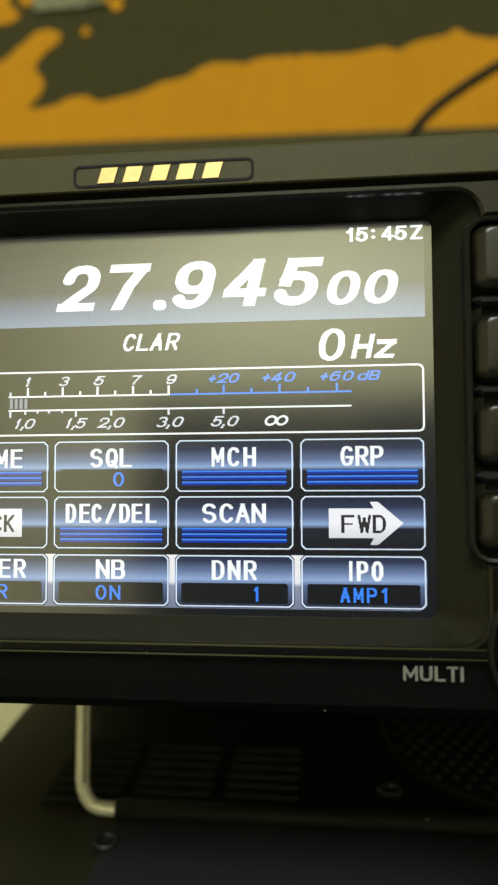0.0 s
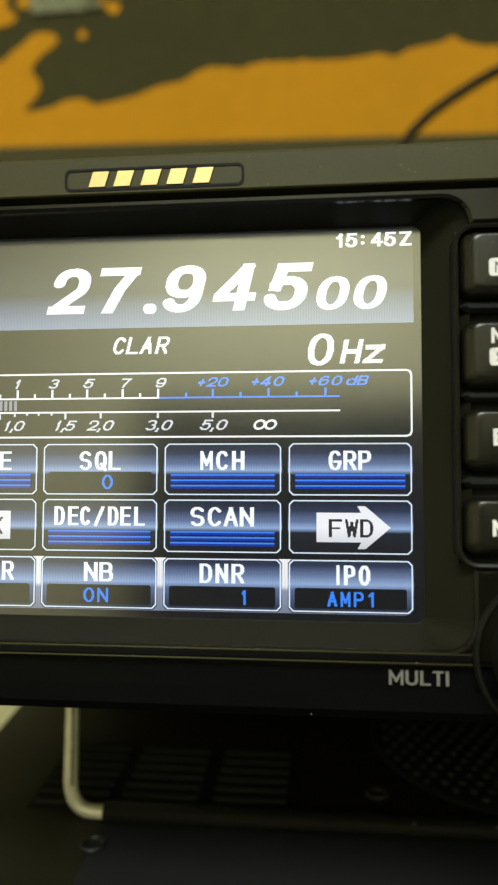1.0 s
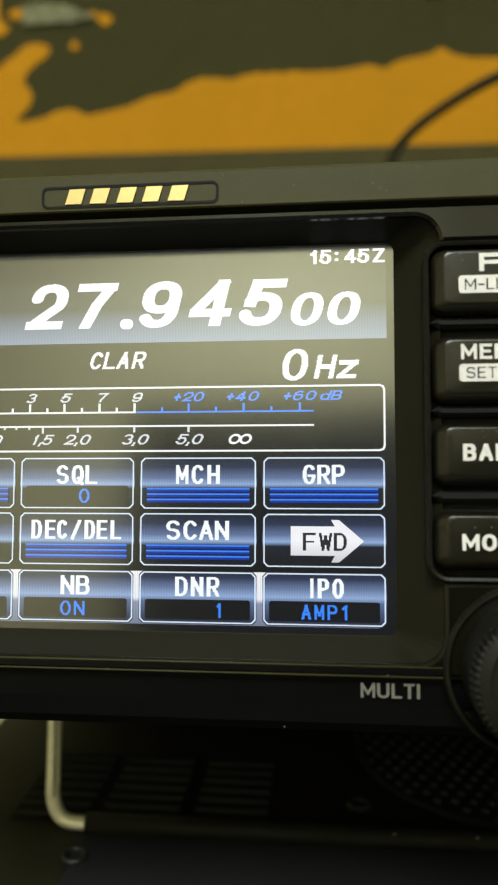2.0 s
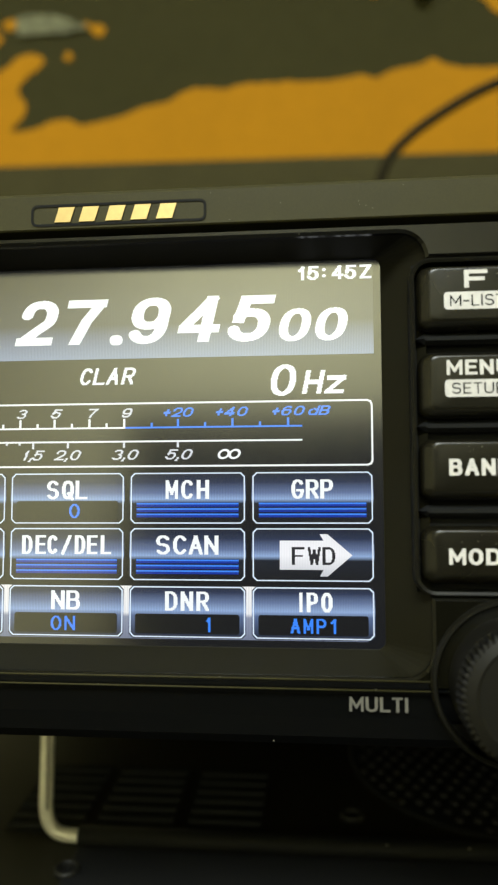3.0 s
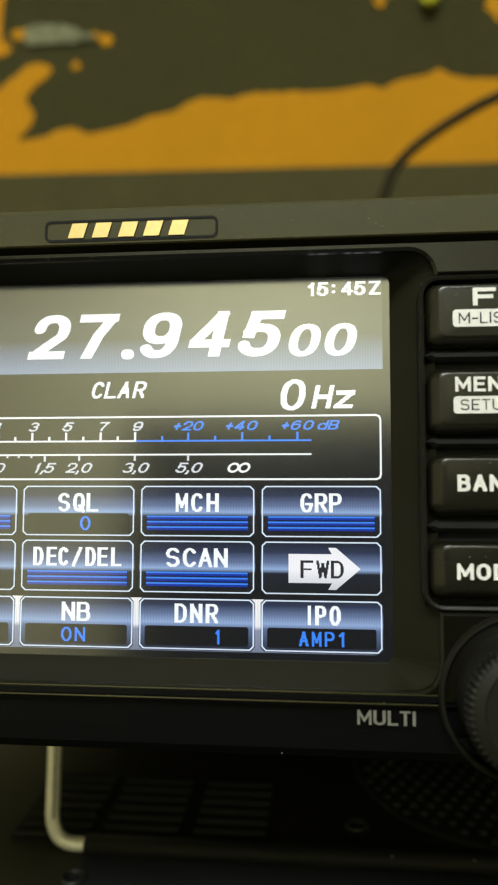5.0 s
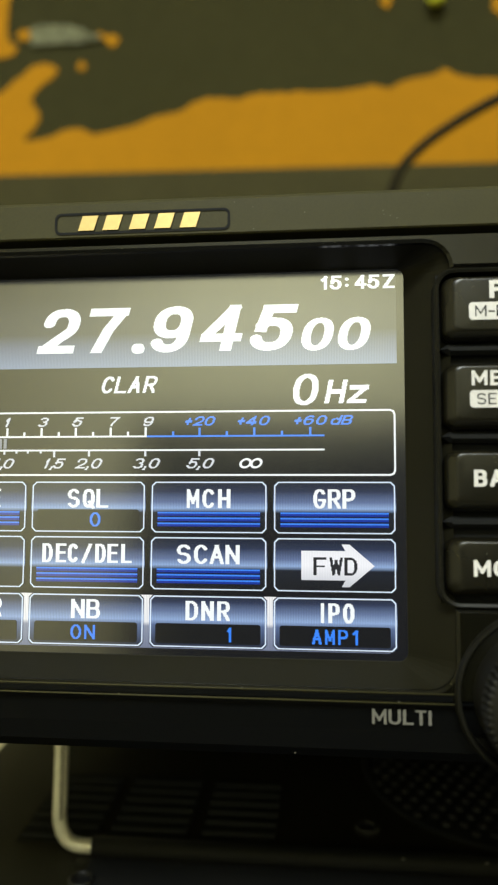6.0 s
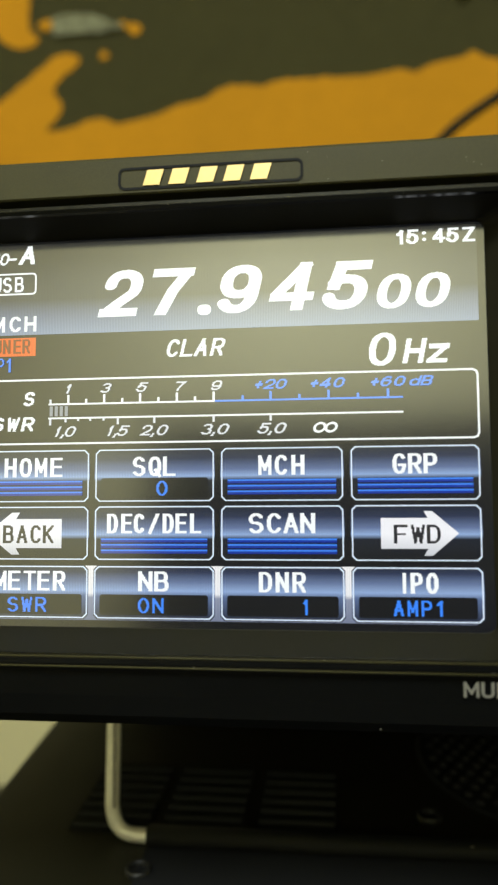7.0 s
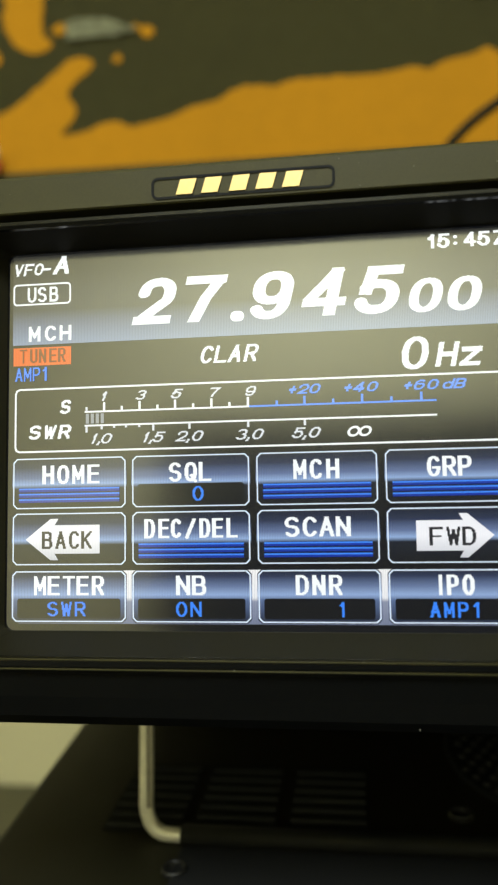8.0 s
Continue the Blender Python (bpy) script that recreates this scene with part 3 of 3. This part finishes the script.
# one opening for the screen and the key bay beside it
opening = window[:7] + [(WIN[1], BAY[2])] + bay_edge[:14] + [(WIN[1], BAY[3])] + window[7:]


def widened(points, by):
    """An outline moved outwards."""
    out, n = [], len(points)
    for k in range(n):
        a, b, c = (Vector(points[(k + d) % n]) for d in (-1, 0, 1))
        d0, d1 = (b - a).normalized(), (c - b).normalized()
        m = Vector((d0.y + d1.y, -d0.x - d1.x)).normalized()
        out.append(tuple(b + m * by / max(0.6, m.dot(Vector((d0.y, -d0.x))))))
    return out


def inside(p, points):
    hit, n = False, len(points)
    for k in range(n):
        (ax, az), (bx, bz) = points[k], points[(k + 1) % n]
        if (az > p.y) != (bz > p.y) and p.x < (bx - ax) * (p.y - az) / (bz - az) + ax:
            hit = not hit
    return hit


outer, wide_open = rounded(XL, XR, -4.2, 54.62, 0.6), widened(opening, 0.42)
front = loft(bmesh.new(), [(outer, 6), (outer, -7.0)])
loft(front, [(wide_open, -7.0), (opening, -6.65), (opening, -5.0)])
both = [Vector(p) for p in outer + wide_open]
n0, n1 = len(outer), len(wide_open)
co, _, tri, _, _, _ = delaunay_2d_cdt(both, [(k, (k + 1) % n0) for k in range(n0)] + [(n0 + k, n0 + (k + 1) % n1) for k in range(n1)], [], 0, 1e-6)
vs = [front.verts.new((p.x, -7.0, p.y)) for p in co]
for f in tri:
    mid = sum((co[k] for k in f), Vector((0, 0))) / 3
    if inside(mid, outer) and not inside(mid, wide_open):
        front.faces.new([vs[k] for k in f])
bmesh.ops.remove_doubles(front, verts=front.verts, dist=1e-4)
bmesh.ops.recalc_face_normals(front, faces=front.faces)
part("front_panel", front, panel_plastic, radio)
# sloping surround of the screen
slope = loft(bmesh.new(), [(rounded(WIN[0], WIN[1], WIN[2], WIN[3], 3.4), -5.9), (rounded(-35.3, 35.3, -0.9, 52.5, 1.2), -0.35), (rounded(-35.25, 35.25, -0.85, 52.45, 1.2), 0.4)])
part("screen_surround", slope, surround_plastic, radio)
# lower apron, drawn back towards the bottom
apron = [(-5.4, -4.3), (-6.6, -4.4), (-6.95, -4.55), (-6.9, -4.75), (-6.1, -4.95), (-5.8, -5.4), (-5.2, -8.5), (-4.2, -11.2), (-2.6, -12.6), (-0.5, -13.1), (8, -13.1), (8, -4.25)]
# dark strip laid over the panel's foot in place of shade
part("lip_shade", box(XL + 0.5, 40.0, -7.02, -6.6, -4.35, -3.6), shaded_plastic, radio)
part("lower_apron", extrude_profile(apron, XL, XR), shaded_plastic, radio)

# two thin beads in lighter plastic along the lower lip, for its lit edges
for z, y, r in ((-3.42, -6.98, 0.1), (-4.62, -6.98, 0.11)):
    part("lit_edge_bead", tube([(XL + 1, y, z), (0, y, z), (40.2, y, z)], r, 8), lit_plastic, radio, smooth=True)

# badge: rounded black outline with gold strokes
bm = ring(bmesh.new(), rounded(-12.35, 11.95, 56.45, 59.5, 0.9), rounded(-12.0, 11.6, 56.8, 59.15, 0.6), -6.62)
part("badge_outline", bm, deep_black, radio)
for a, b in ((-9.0, -6.8), (-5.6, -3.4), (-1.9, 0.3), (1.6, 3.8), (5.1, 7.3)):
    bars("badge_stroke", [(a, b)], 56.95, 59.0, gold_foil, radio, -6.6, 0.3)

# keys beside the screen
bay = (BAY[0], BAY[1] - 0.1, BAY[2] + 0.1, BAY[3] - 0.1)
bm = loft(bmesh.new(), [(rounded(*bay, 2.6), -4), (rounded(*bay, 2.6), -6.9), (rounded(bay[0] + 0.25, bay[1] - 0.25, bay[2] + 0.25, bay[3] - 0.25, 2.4), -7.15),
                        (rounded(bay[0] + 0.6, bay[1] - 0.6, bay[2] + 0.6, bay[3] - 0.6, 2.1), -7.0), (rounded(bay[0] + 0.7, bay[1] - 0.7, bay[2] + 0.7, bay[3] - 0.7, 2.0), -4.6)], cap_last=True)
part("key_bay", bm, rim_plastic, radio)
part("bay_floor", box(39.0, 56.0, -4.75, -4.2, 7.4, 49.9), deep_black, radio)
KEY_X = (39.45, 55.6)


def key(z0, z1):
    a, b = KEY_X
    bm = loft(bmesh.new(), [(rounded(a, b, z0, z1, 1.5), -4.7), (rounded(a, b, z0, z1, 1.5), -6.5), (rounded(a + 0.12, b - 0.12, z0 + 0.15, z1 - 0.1, 1.45), -7.0),
                            (rounded(a + 0.5, b - 0.5, z0 + 0.45, z1 - 0.2, 1.3), -7.55), (rounded(a + 1.05, b - 1.05, z0 + 0.85, z1 - 0.35, 1.1), -7.95),
                            (rounded(a + 1.45, b - 1.45, z0 + 1.1, z1 - 0.5, 0.95), -8.14), (rounded(a + 1.9, b - 1.9, z0 + 1.4, z1 - 0.75, 0.8), -8.18)], cap_last=True)
    return part("key", bm, key_rubber, radio, smooth=True)


for z in (39.75, 28.45, 17.65):
    bm = loft(bmesh.new(), [([(39.3, z), (40.4, z - 0.75), (55.8, z - 0.75), (55.8, z + 0.75), (40.4, z + 0.75)], -4.6), ([(39.3, z), (40.4, z - 0.75), (55.8, z - 0.75), (55.8, z + 0.75), (40.4, z + 0.75)], -5.9),
                            ([(40.2, z), (40.6, z - 0.25), (55.8, z - 0.25), (55.8, z + 0.25), (40.6, z + 0.25)], -6.5)], cap_last=True)
    part("key_divider", bm, deep_black, radio)
KY = -8.2
k1, k2, k3, k4 = key(40.55, 48.95), key(29.25, 37.7), key(18.95, 26.7), key(8.6, 15.75)


def plate(x0, x1, z0, z1, parent):
    part("key_plate", flat(rounded(x0, x1, z0, z1, 0.45), KY - 0.02), white_print, parent)


letters("letter", "F", 45.2, 48.1, 45.8, 48.1, white_print, k1, KY, bold=0.25, level=0.22)
plate(42.65, 50.75, 43.05, 45.3, k1)
letters("letter", "M-LIST", 43.4, 50.1, 43.45, 44.9, deep_black, k1, KY - 0.05, bold=0.13, level=0.12)
letters("letter", "MENU", 42.8, 50.6, 34.7, 36.6, white_print, k2, KY, bold=0.24, level=0.19)
plate(42.55, 50.7, 31.9, 34.1, k2)
letters("letter", "SETUP", 43.4, 49.9, 32.3, 33.7, deep_black, k2, KY - 0.05, bold=0.13, level=0.12)
letters("letter", "BAND", 42.85, 50.5, 22.05, 24.15, white_print, k3, KY, bold=0.25, level=0.19)
letters("letter", "MODE", 42.6, 50.7, 11.05, 13.05, white_print, k4, KY, bold=0.25, level=0.19)
letters("letter", "MULTI", 30.2, 37.55, -7.5, -5.65, dimmed_print, radio, -5.95, bold=0.21, level=0.17, gap=0.2)

# knob with collar
KC = (50.6, -3.4)


def circle(r, n=64, ripple=0.0):
    return [(KC[0] + (r + (ripple if k % 2 else 0)) * math.cos(2 * math.pi * k / n), KC[1] + (r + (ripple if k % 2 else 0)) * math.sin(2 * math.pi * k / n)) for k in range(n)]


knob = part("multi_knob", loft(bmesh.new(), [(circle(8.2, 120), -7), (circle(8.2, 120), -12.9), (circle(8.35, 120, -0.45), -13.3), (circle(8.05, 120, -0.45), -14.5), (circle(7.35, 120), -14.9), (circle(6.3, 120), -15.3), (circle(6.0, 120), -15.1), (circle(5.7, 120), -15.1)], cap_last=True), knob_rubber, radio)
part("knob_collar", loft(bmesh.new(), [(circle(10.4), -4), (circle(10.4), -7.4), (circle(10.15), -7.8), (circle(9.8), -7.8), (circle(9.6), -7.4), (circle(9.55), -5)], cap_last=True), rim_plastic, radio)

# wire stand with a rubber sleeve
bail = part("wire_stand", tube(spline([(-28.0, 46.5, -8), (-28.0, 46.5, -20), (-28.1, 46.3, -37), (-28.1, 46.3, -41.3), (-27.3, 46.3, -44.1), (-25.4, 46.3, -45.8), (-21.5, 46.3, -46.2), (-10, 46.3, -46.2),
                                  (60, 46.3, -46.2), (115, 46.3, -46.2)]), 1.38), steel_wire, radio, "bare bright steel wire", smooth=True)
part("sleeve", tube([(-21.2, 46.3, -46.2), (20, 46.3, -46.2), (70, 46.3, -46.2), (114, 46.3, -46.2)], 2.0), rubber_sleeve, bail, "black rubber sleeve", smooth=True)
# thin dark line down the front of the wire
part("wire_line", tube([(-27.45, 45.25, -14), (-27.45, 45.15, -26), (-27.45, 45.05, -41.0)], 0.2, 8), surface("line_brown", (0.17, 0.14, 0.08), 0.5, grain=900, bump=0.0), bail, "dark line along the wire", smooth=True)
for fx in (-40, 145):
    part("rear_foot", box(fx - 6, fx + 6, 236, 248, -15.2, -12.4, 0.5), rubber_sleeve, radio)

# ---------------------------------------------------------------- touch screen
display = part("touch_screen", box(-35.3, 35.3, 0.0, 3.0, -1.0, 52.5), lcd_dark, radio, "lit colour touch screen showing frequency and meter")
L1, L2, L3, L4 = -0.03, -0.06, -0.09, -0.12
part("header_area", rect(-34.6, 34.25, 39.2, 52.1, L1), lcd_header, display)


def say(text, x0, x1, z0, z1, material=lcd_white, slant=0.0, stem=2.1, bar=1.7, y=L3):
    cells(text, x0, x1, z0, z1, material, display, y, slant, stem, bar)


for ch, a, b, lo, hi, stem, bar in (("2", -17.05, -10.1, 41.35, 47.9, 1.75, 1.2), ("7", -10.5, -3.2, 41.35, 47.85, 1.7, 1.2), ("9", -0.8, 6.4, 41.25, 47.9, 1.75, 1.15), ("4", 6.5, 13.9, 41.35, 47.9, 1.7, 1.15),
                                    ("5", 13.6, 21.0, 41.25, 47.8, 1.75, 1.2), ("0", 20.75, 26.15, 41.15, 45.8, 1.3, 0.75), ("0", 25.8, 31.2, 41.15, 45.8, 1.3, 0.75)):
    figure(ch, a, b, lo, hi, lcd_white, display, L3, 0.23, stem, bar)
part("decimal_point", flat(rounded(-3.0, -1.1, 41.15, 42.6, 0.65, 4), L3), lcd_white, display)
for ch, x in zip("15:45Z", (23.9, 25.15, 27.25, 28.6, 30.35, 32.45)):
    sign("letter", ch, x, 49.75, (1.1 if ch == "1" else 0.55 if ch == ":" else 1.65), 1.97, 0.5, 0.36, 0.0, DOT / 2, lcd_white, display, L3)
say("VFO", -34.6, -29.9, 49.25, 51.05, slant=0.2, stem=1.5, bar=1.3)
say("-", -30.2, -28.7, 49.25, 51.05, slant=0.2, stem=1.5, bar=1.4)
say("A", -28.8, -25.9, 49.2, 51.9, slant=0.2, stem=3, bar=2)
part("mode_frame", ring(bmesh.new(), rounded(-34.6, -25.95, 44.95, 48.1, 0.6), rounded(-34.35, -26.2, 45.2, 47.85, 0.4), L2), lcd_white, display)
say("USB", -32.5, -27.8, 45.45, 47.6, stem=1.7, bar=1.4)
say("MCH", -32.1, -25.85, 39.75, 41.95)
part("tuner_flag", rect(-34.5, -25.9, 36.2, 38.8, L1), lcd_orange, display)
say("TUNER", -33.5, -26.7, 36.5, 38.5, lcd_tuner_ink, stem=1.4, bar=1)
say("AMPl", -34.2, -29.1, 33.95, 35.9, lcd_blue, stem=1.2, bar=1)
say("CLAR", -7.5, 0.9, 35.6, 38.0, slant=0.24)
say("0", 19.75, 23.9, 33.6, 37.9, slant=0.15, stem=4.2, bar=2.7)
say("Hz", 24.4, 30.6, 33.7, 37.0, slant=0.2, stem=3, bar=2.6)

# meter
part("meter_frame", ring(bmesh.new(), rounded(-34.2, 34.0, 23.75, 32.9, 0.7, 2), rounded(-33.94, 33.74, 24.01, 32.64, 0.55, 2), L2), lcd_white, display)
say("S", -27.6, -25.7, 29.2, 31.1, slant=0.2)
say("SWR", -32.2, -25.7, 25.7, 27.7, slant=0.2)
part("scale_line", rect(-23.9, -0.6, 29.2, 29.45, L1), lcd_white, display)
part("scale_line", rect(-0.6, 24.35, 29.2, 29.45, L1), lcd_blue, display)
part("scale_line", rect(-23.9, 24.35, 27.25, 27.5, L1), lcd_white, display)
for x, h, m in [(-23.6, 0.5, lcd_soft), (-21.05, 1.1, lcd_white), (-18.5, 0.5, lcd_white), (-15.95, 1.1, lcd_white), (-13.4, 0.5, lcd_white), (-10.9, 1.1, lcd_white), (-8.35, 0.5, lcd_white), (-5.8, 1.1, lcd_white),
                (-3.3, 0.5, lcd_white), (-0.75, 1.1, lcd_white), (3.2, 0.5, lcd_blue), (6.95, 1.0, lcd_blue), (10.8, 0.5, lcd_blue), (14.65, 1.0, lcd_blue), (18.5, 0.5, lcd_blue), (22.4, 1.0, lcd_blue)]:
    part("tick", rect(x - 0.16, x + 0.16, 29.4, 29.5 + h, L2), m, display)
for x, h in [(-23.6, 0.9), (-21.4, 0.5), (-19.6, 0.35), (-17.9, 0.35), (-16.0, 0.35), (-14.0, 0.9), (-8.9, 0.8), (-0.75, 0.8), (6.95, 0.8)]:
    part("tick", rect(x - 0.16, x + 0.16, 27.3 - h, 27.3, L2), lcd_soft, display)
for text, a, b, m in (("1", -21.6, -20.6, lcd_soft), ("3", -16.6, -15.0, lcd_soft), ("5", -11.6, -10.0, lcd_soft), ("7", -6.4, -4.9, lcd_soft), ("9", -1.4, 0.2, lcd_soft), ("+20", 4.2, 9.1, lcd_blue), ("+40", 11.6, 16.8, lcd_blue), ("+60", 19.6, 24.7, lcd_blue), ("dB", 24.9, 28.0, lcd_blue)):
    pitch = (b - a) / len(text)
    for k, c in enumerate(text):
        sign("letter", c, round((a + k * pitch) / DOT) * DOT + (0.5 if c == "+" else 0.0), 30.78, (4.5 if c == "+" else 3.4 if c == "1" else 6.4) * DOT, 6 * DOT, 1.5 * DOT, 1.0 * DOT, 0.42, DOT / 2, m, display, L3)
for text, a in (("1,0", -23.0), ("1,5", -15.5), ("2,0", -11.0), ("3,0", -2.7), ("5,0", 5.0)):
    for c, at in zip(text, (0.0, 0.85, 1.35) if text[0] == "1" else (0.0, 1.65, 2.2)):
        sign("letter", c, round((a + at) / DOT) * DOT, 24.8, (2.4 if c in "1," else 6.6) * DOT, 6.5 * DOT, 1.5 * DOT, 1.0 * DOT, 0.42, DOT / 2, lcd_soft, display, L3)
for k in range(4):
    part("level_bar", rect(-23.7 + 0.72 * k, -23.25 + 0.72 * k, 27.65, 29.05, L2), lcd_grey, display)

# the sign for infinity
bm = bmesh.new()
for cx in (13.45, 14.95):
    o, i = ([(cx + r * math.cos(k * math.pi / 12) + 0.3 * q * math.sin(k * math.pi / 12), 25.5 + q * math.sin(k * math.pi / 12)) for k in range(24)] for r, q in ((0.85, 0.72), (0.5, 0.42)))
    ring(bm, o, i, L3)
part("writing", bm, lcd_white, display)

# touch buttons
COLS = ((-34.45, -17.85), (-17.15, -0.6), (0.15, 16.5), (17.3, 33.95))
ROWS3 = ((15.75, 23.05), (7.95, 15.35), (0.2, 7.35))
part("soft_key_bar", rect(-33.4, 33.0, 0.1, 7.3, L1 * 0.5), lcd_bar, display)


def button(col, row, fill):
    (a, b), (lo, hi) = COLS[col], ROWS3[row]
    w, h = b - a, hi - lo
    ob = part("touch_button", flat(rounded(0.0, w, 0.0, h, 0.55, 1), 0.0), fill, display)
    ob.location = (a * MM, L1 * MM, lo * MM)
    edge = part("button_edge", ring(bmesh.new(), rounded(0.12, w - 0.12, 0.12, h - 0.1, 0.55, 1), rounded(0.3, w - 0.3, 0.29, h - 0.28, 0.47, 1), 0.0), lcd_edge, display)
    edge.location = (a * MM, L2 * MM, lo * MM)
    return a, b, lo, hi


def stripes3(a, b, lo):
    part("stripe_field", rect(a + 1.0, b - 1.0, lo + 0.95, lo + 3.05, L2 - 0.015), lcd_deep, display)
    for k in range(3):
        z = lo + 1.0 + 0.74 * k
        part("blue_stripe", rect(a + 1.0, b - 1.0, z, z + 0.3, L3), lcd_line, display)
        part("blue_stripe", rect(a + 1.0, b - 1.0, z + 0.3, z + 0.52, L3), lcd_bright, display)


def well(a, b, lo):
    part("value_well", flat(rounded(a + 0.9, b - 0.9, lo + 0.6, lo + 3.3, 0.3, 2), L2 - 0.015), lcd_dark, display)


def caption(text, a, b, lo, width, z):
    mid = (a + b) / 2 + (0.3 if text == "HOME" else 0.0)
    say(text, mid - width / 2, mid + width / 2, lo + z, lo + z + 2.6, stem=2.35, bar=1.7, y=L4)


arrow = [(-4.9, -2.35), (1.05, -2.35), (0.55, -3.4), (1.6, -3.4), (4.95, 0.0), (1.6, 3.4), (0.55, 3.4), (1.05, 2.35), (-4.9, 2.35)]
for col, row, text, width, value in ((0, 0, "HOME", 8.5, ""), (1, 0, "SQL", 5.8, "0"), (2, 0, "MCH", 6.0, ""), (3, 0, "GRP", 5.8, ""), (0, 1, "BACK", 7.4, "<"), (1, 1, "DEC/DEL", 13.0, ""), (2, 1, "SCAN", 8.6, ""), (3, 1, "FWD", 5.8, ">"),
                                     (0, 2, "METER", 10.1, "SWR"), (1, 2, "NB", 4.1, "ON"), (2, 2, "DNR", 6.2, "1"), (3, 2, "IPO", 5.6, "AMP1")):
    a, b, lo, hi = button(col, row, lcd_soft_button if row == 2 else lcd_button)
    if value in ("<", ">"):
        s = 1 if value == ">" else -1
        mid, zc = (a + b) / 2 + 0.42 * s, lo + 3.65
        pts = [(s * x * (1.0 if s > 0 else 1.09), 0.84 * z + 3.5) for x, z in arrow][::s]
        ob = part("arrow_symbol", flat(pts, 0.0), lcd_arrow, display)
        ob.location = ((mid if s > 0 else mid - 0.45) * MM, L3 * MM, (zc - 3.5) * MM)
        say(text, mid - 0.25 * s - width / 2, mid - 0.25 * s + width / 2, zc - 1.25, zc + 1.2, lcd_ink, stem=1.85, bar=1.3, y=L4)
        continue
    caption(text, a, b, lo, width, 3.7 if row == 2 else 3.6)
    if not value:
        stripes3(a, b, lo)
        continue
    well(a, b, lo)
    mid = b - 5.2 if value == "1" else (a + b) / 2 + (1.0 if value == "0" else 0.3 if value == "AMP1" else -0.2)
    wv = {"0": 1.5, "SWR": 5.4, "ON": 3.6, "1": 0.9, "AMP1": 6.6}[value]
    say(value.replace("1", "l"), mid - wv / 2, mid + wv / 2, lo + 0.95, lo + 2.95, lcd_blue, stem=1.7, bar=1.2, y=L4)

# ---------------------------------------------------------------- fine dust on the radio
dust = bmesh.new()
rng = random.Random(7)


def fleck(x, y, z, size):
    a = rng.uniform(0, 6.3)
    pts = [(x + size * rng.uniform(0.5, 1.0) * math.cos(a + k * 1.57), z + size * rng.uniform(0.4, 0.8) * math.sin(a + k * 1.57)) for k in range(4)]
    dust.faces.new([dust.verts.new((px, y, pz)) for px, pz in pts])


for k in range(22):
    fleck(rng.uniform(-40, 60), -6.56, rng.uniform(56.2, 60.8), rng.choice((0.06, 0.08, 0.12)))
for k in range(9):
    fleck(rng.uniform(-38, 40), -7.03, rng.uniform(53.9, 54.4), rng.choice((0.05, 0.08, 0.1)))
for z_low, z_high in ((46.0, 48.3), (35.0, 37.0), (24.6, 26.0), (13.6, 15.1)):
    for k in range(7):
        fleck(rng.uniform(41.5, 53.5), -8.2, rng.uniform(z_low, z_high), rng.choice((0.05, 0.07, 0.12)))
for x, z in ((33.5, -4.45), (13.9, -3.3), (20.5, -11.9), (-2.0, -4.5)):
    fleck(x, -7.02 if z > -6 else -4.2, z, 0.14)
dust_ob = part("dust", dust, dust_speck, radio)
tagged(dust_ob, kind="stuff")
for x in (38.0, 53.0):
    bm = bmesh.new()
    bmesh.ops.create_icosphere(bm, subdivisions=1, radius=0.28, matrix=Matrix.Diagonal((1.3, 0.7, 0.7, 1)))
    ob = part("lint", bm, dust_speck, bail)
    ob.location = (x * MM, 44.6 * MM, -44.8 * MM)
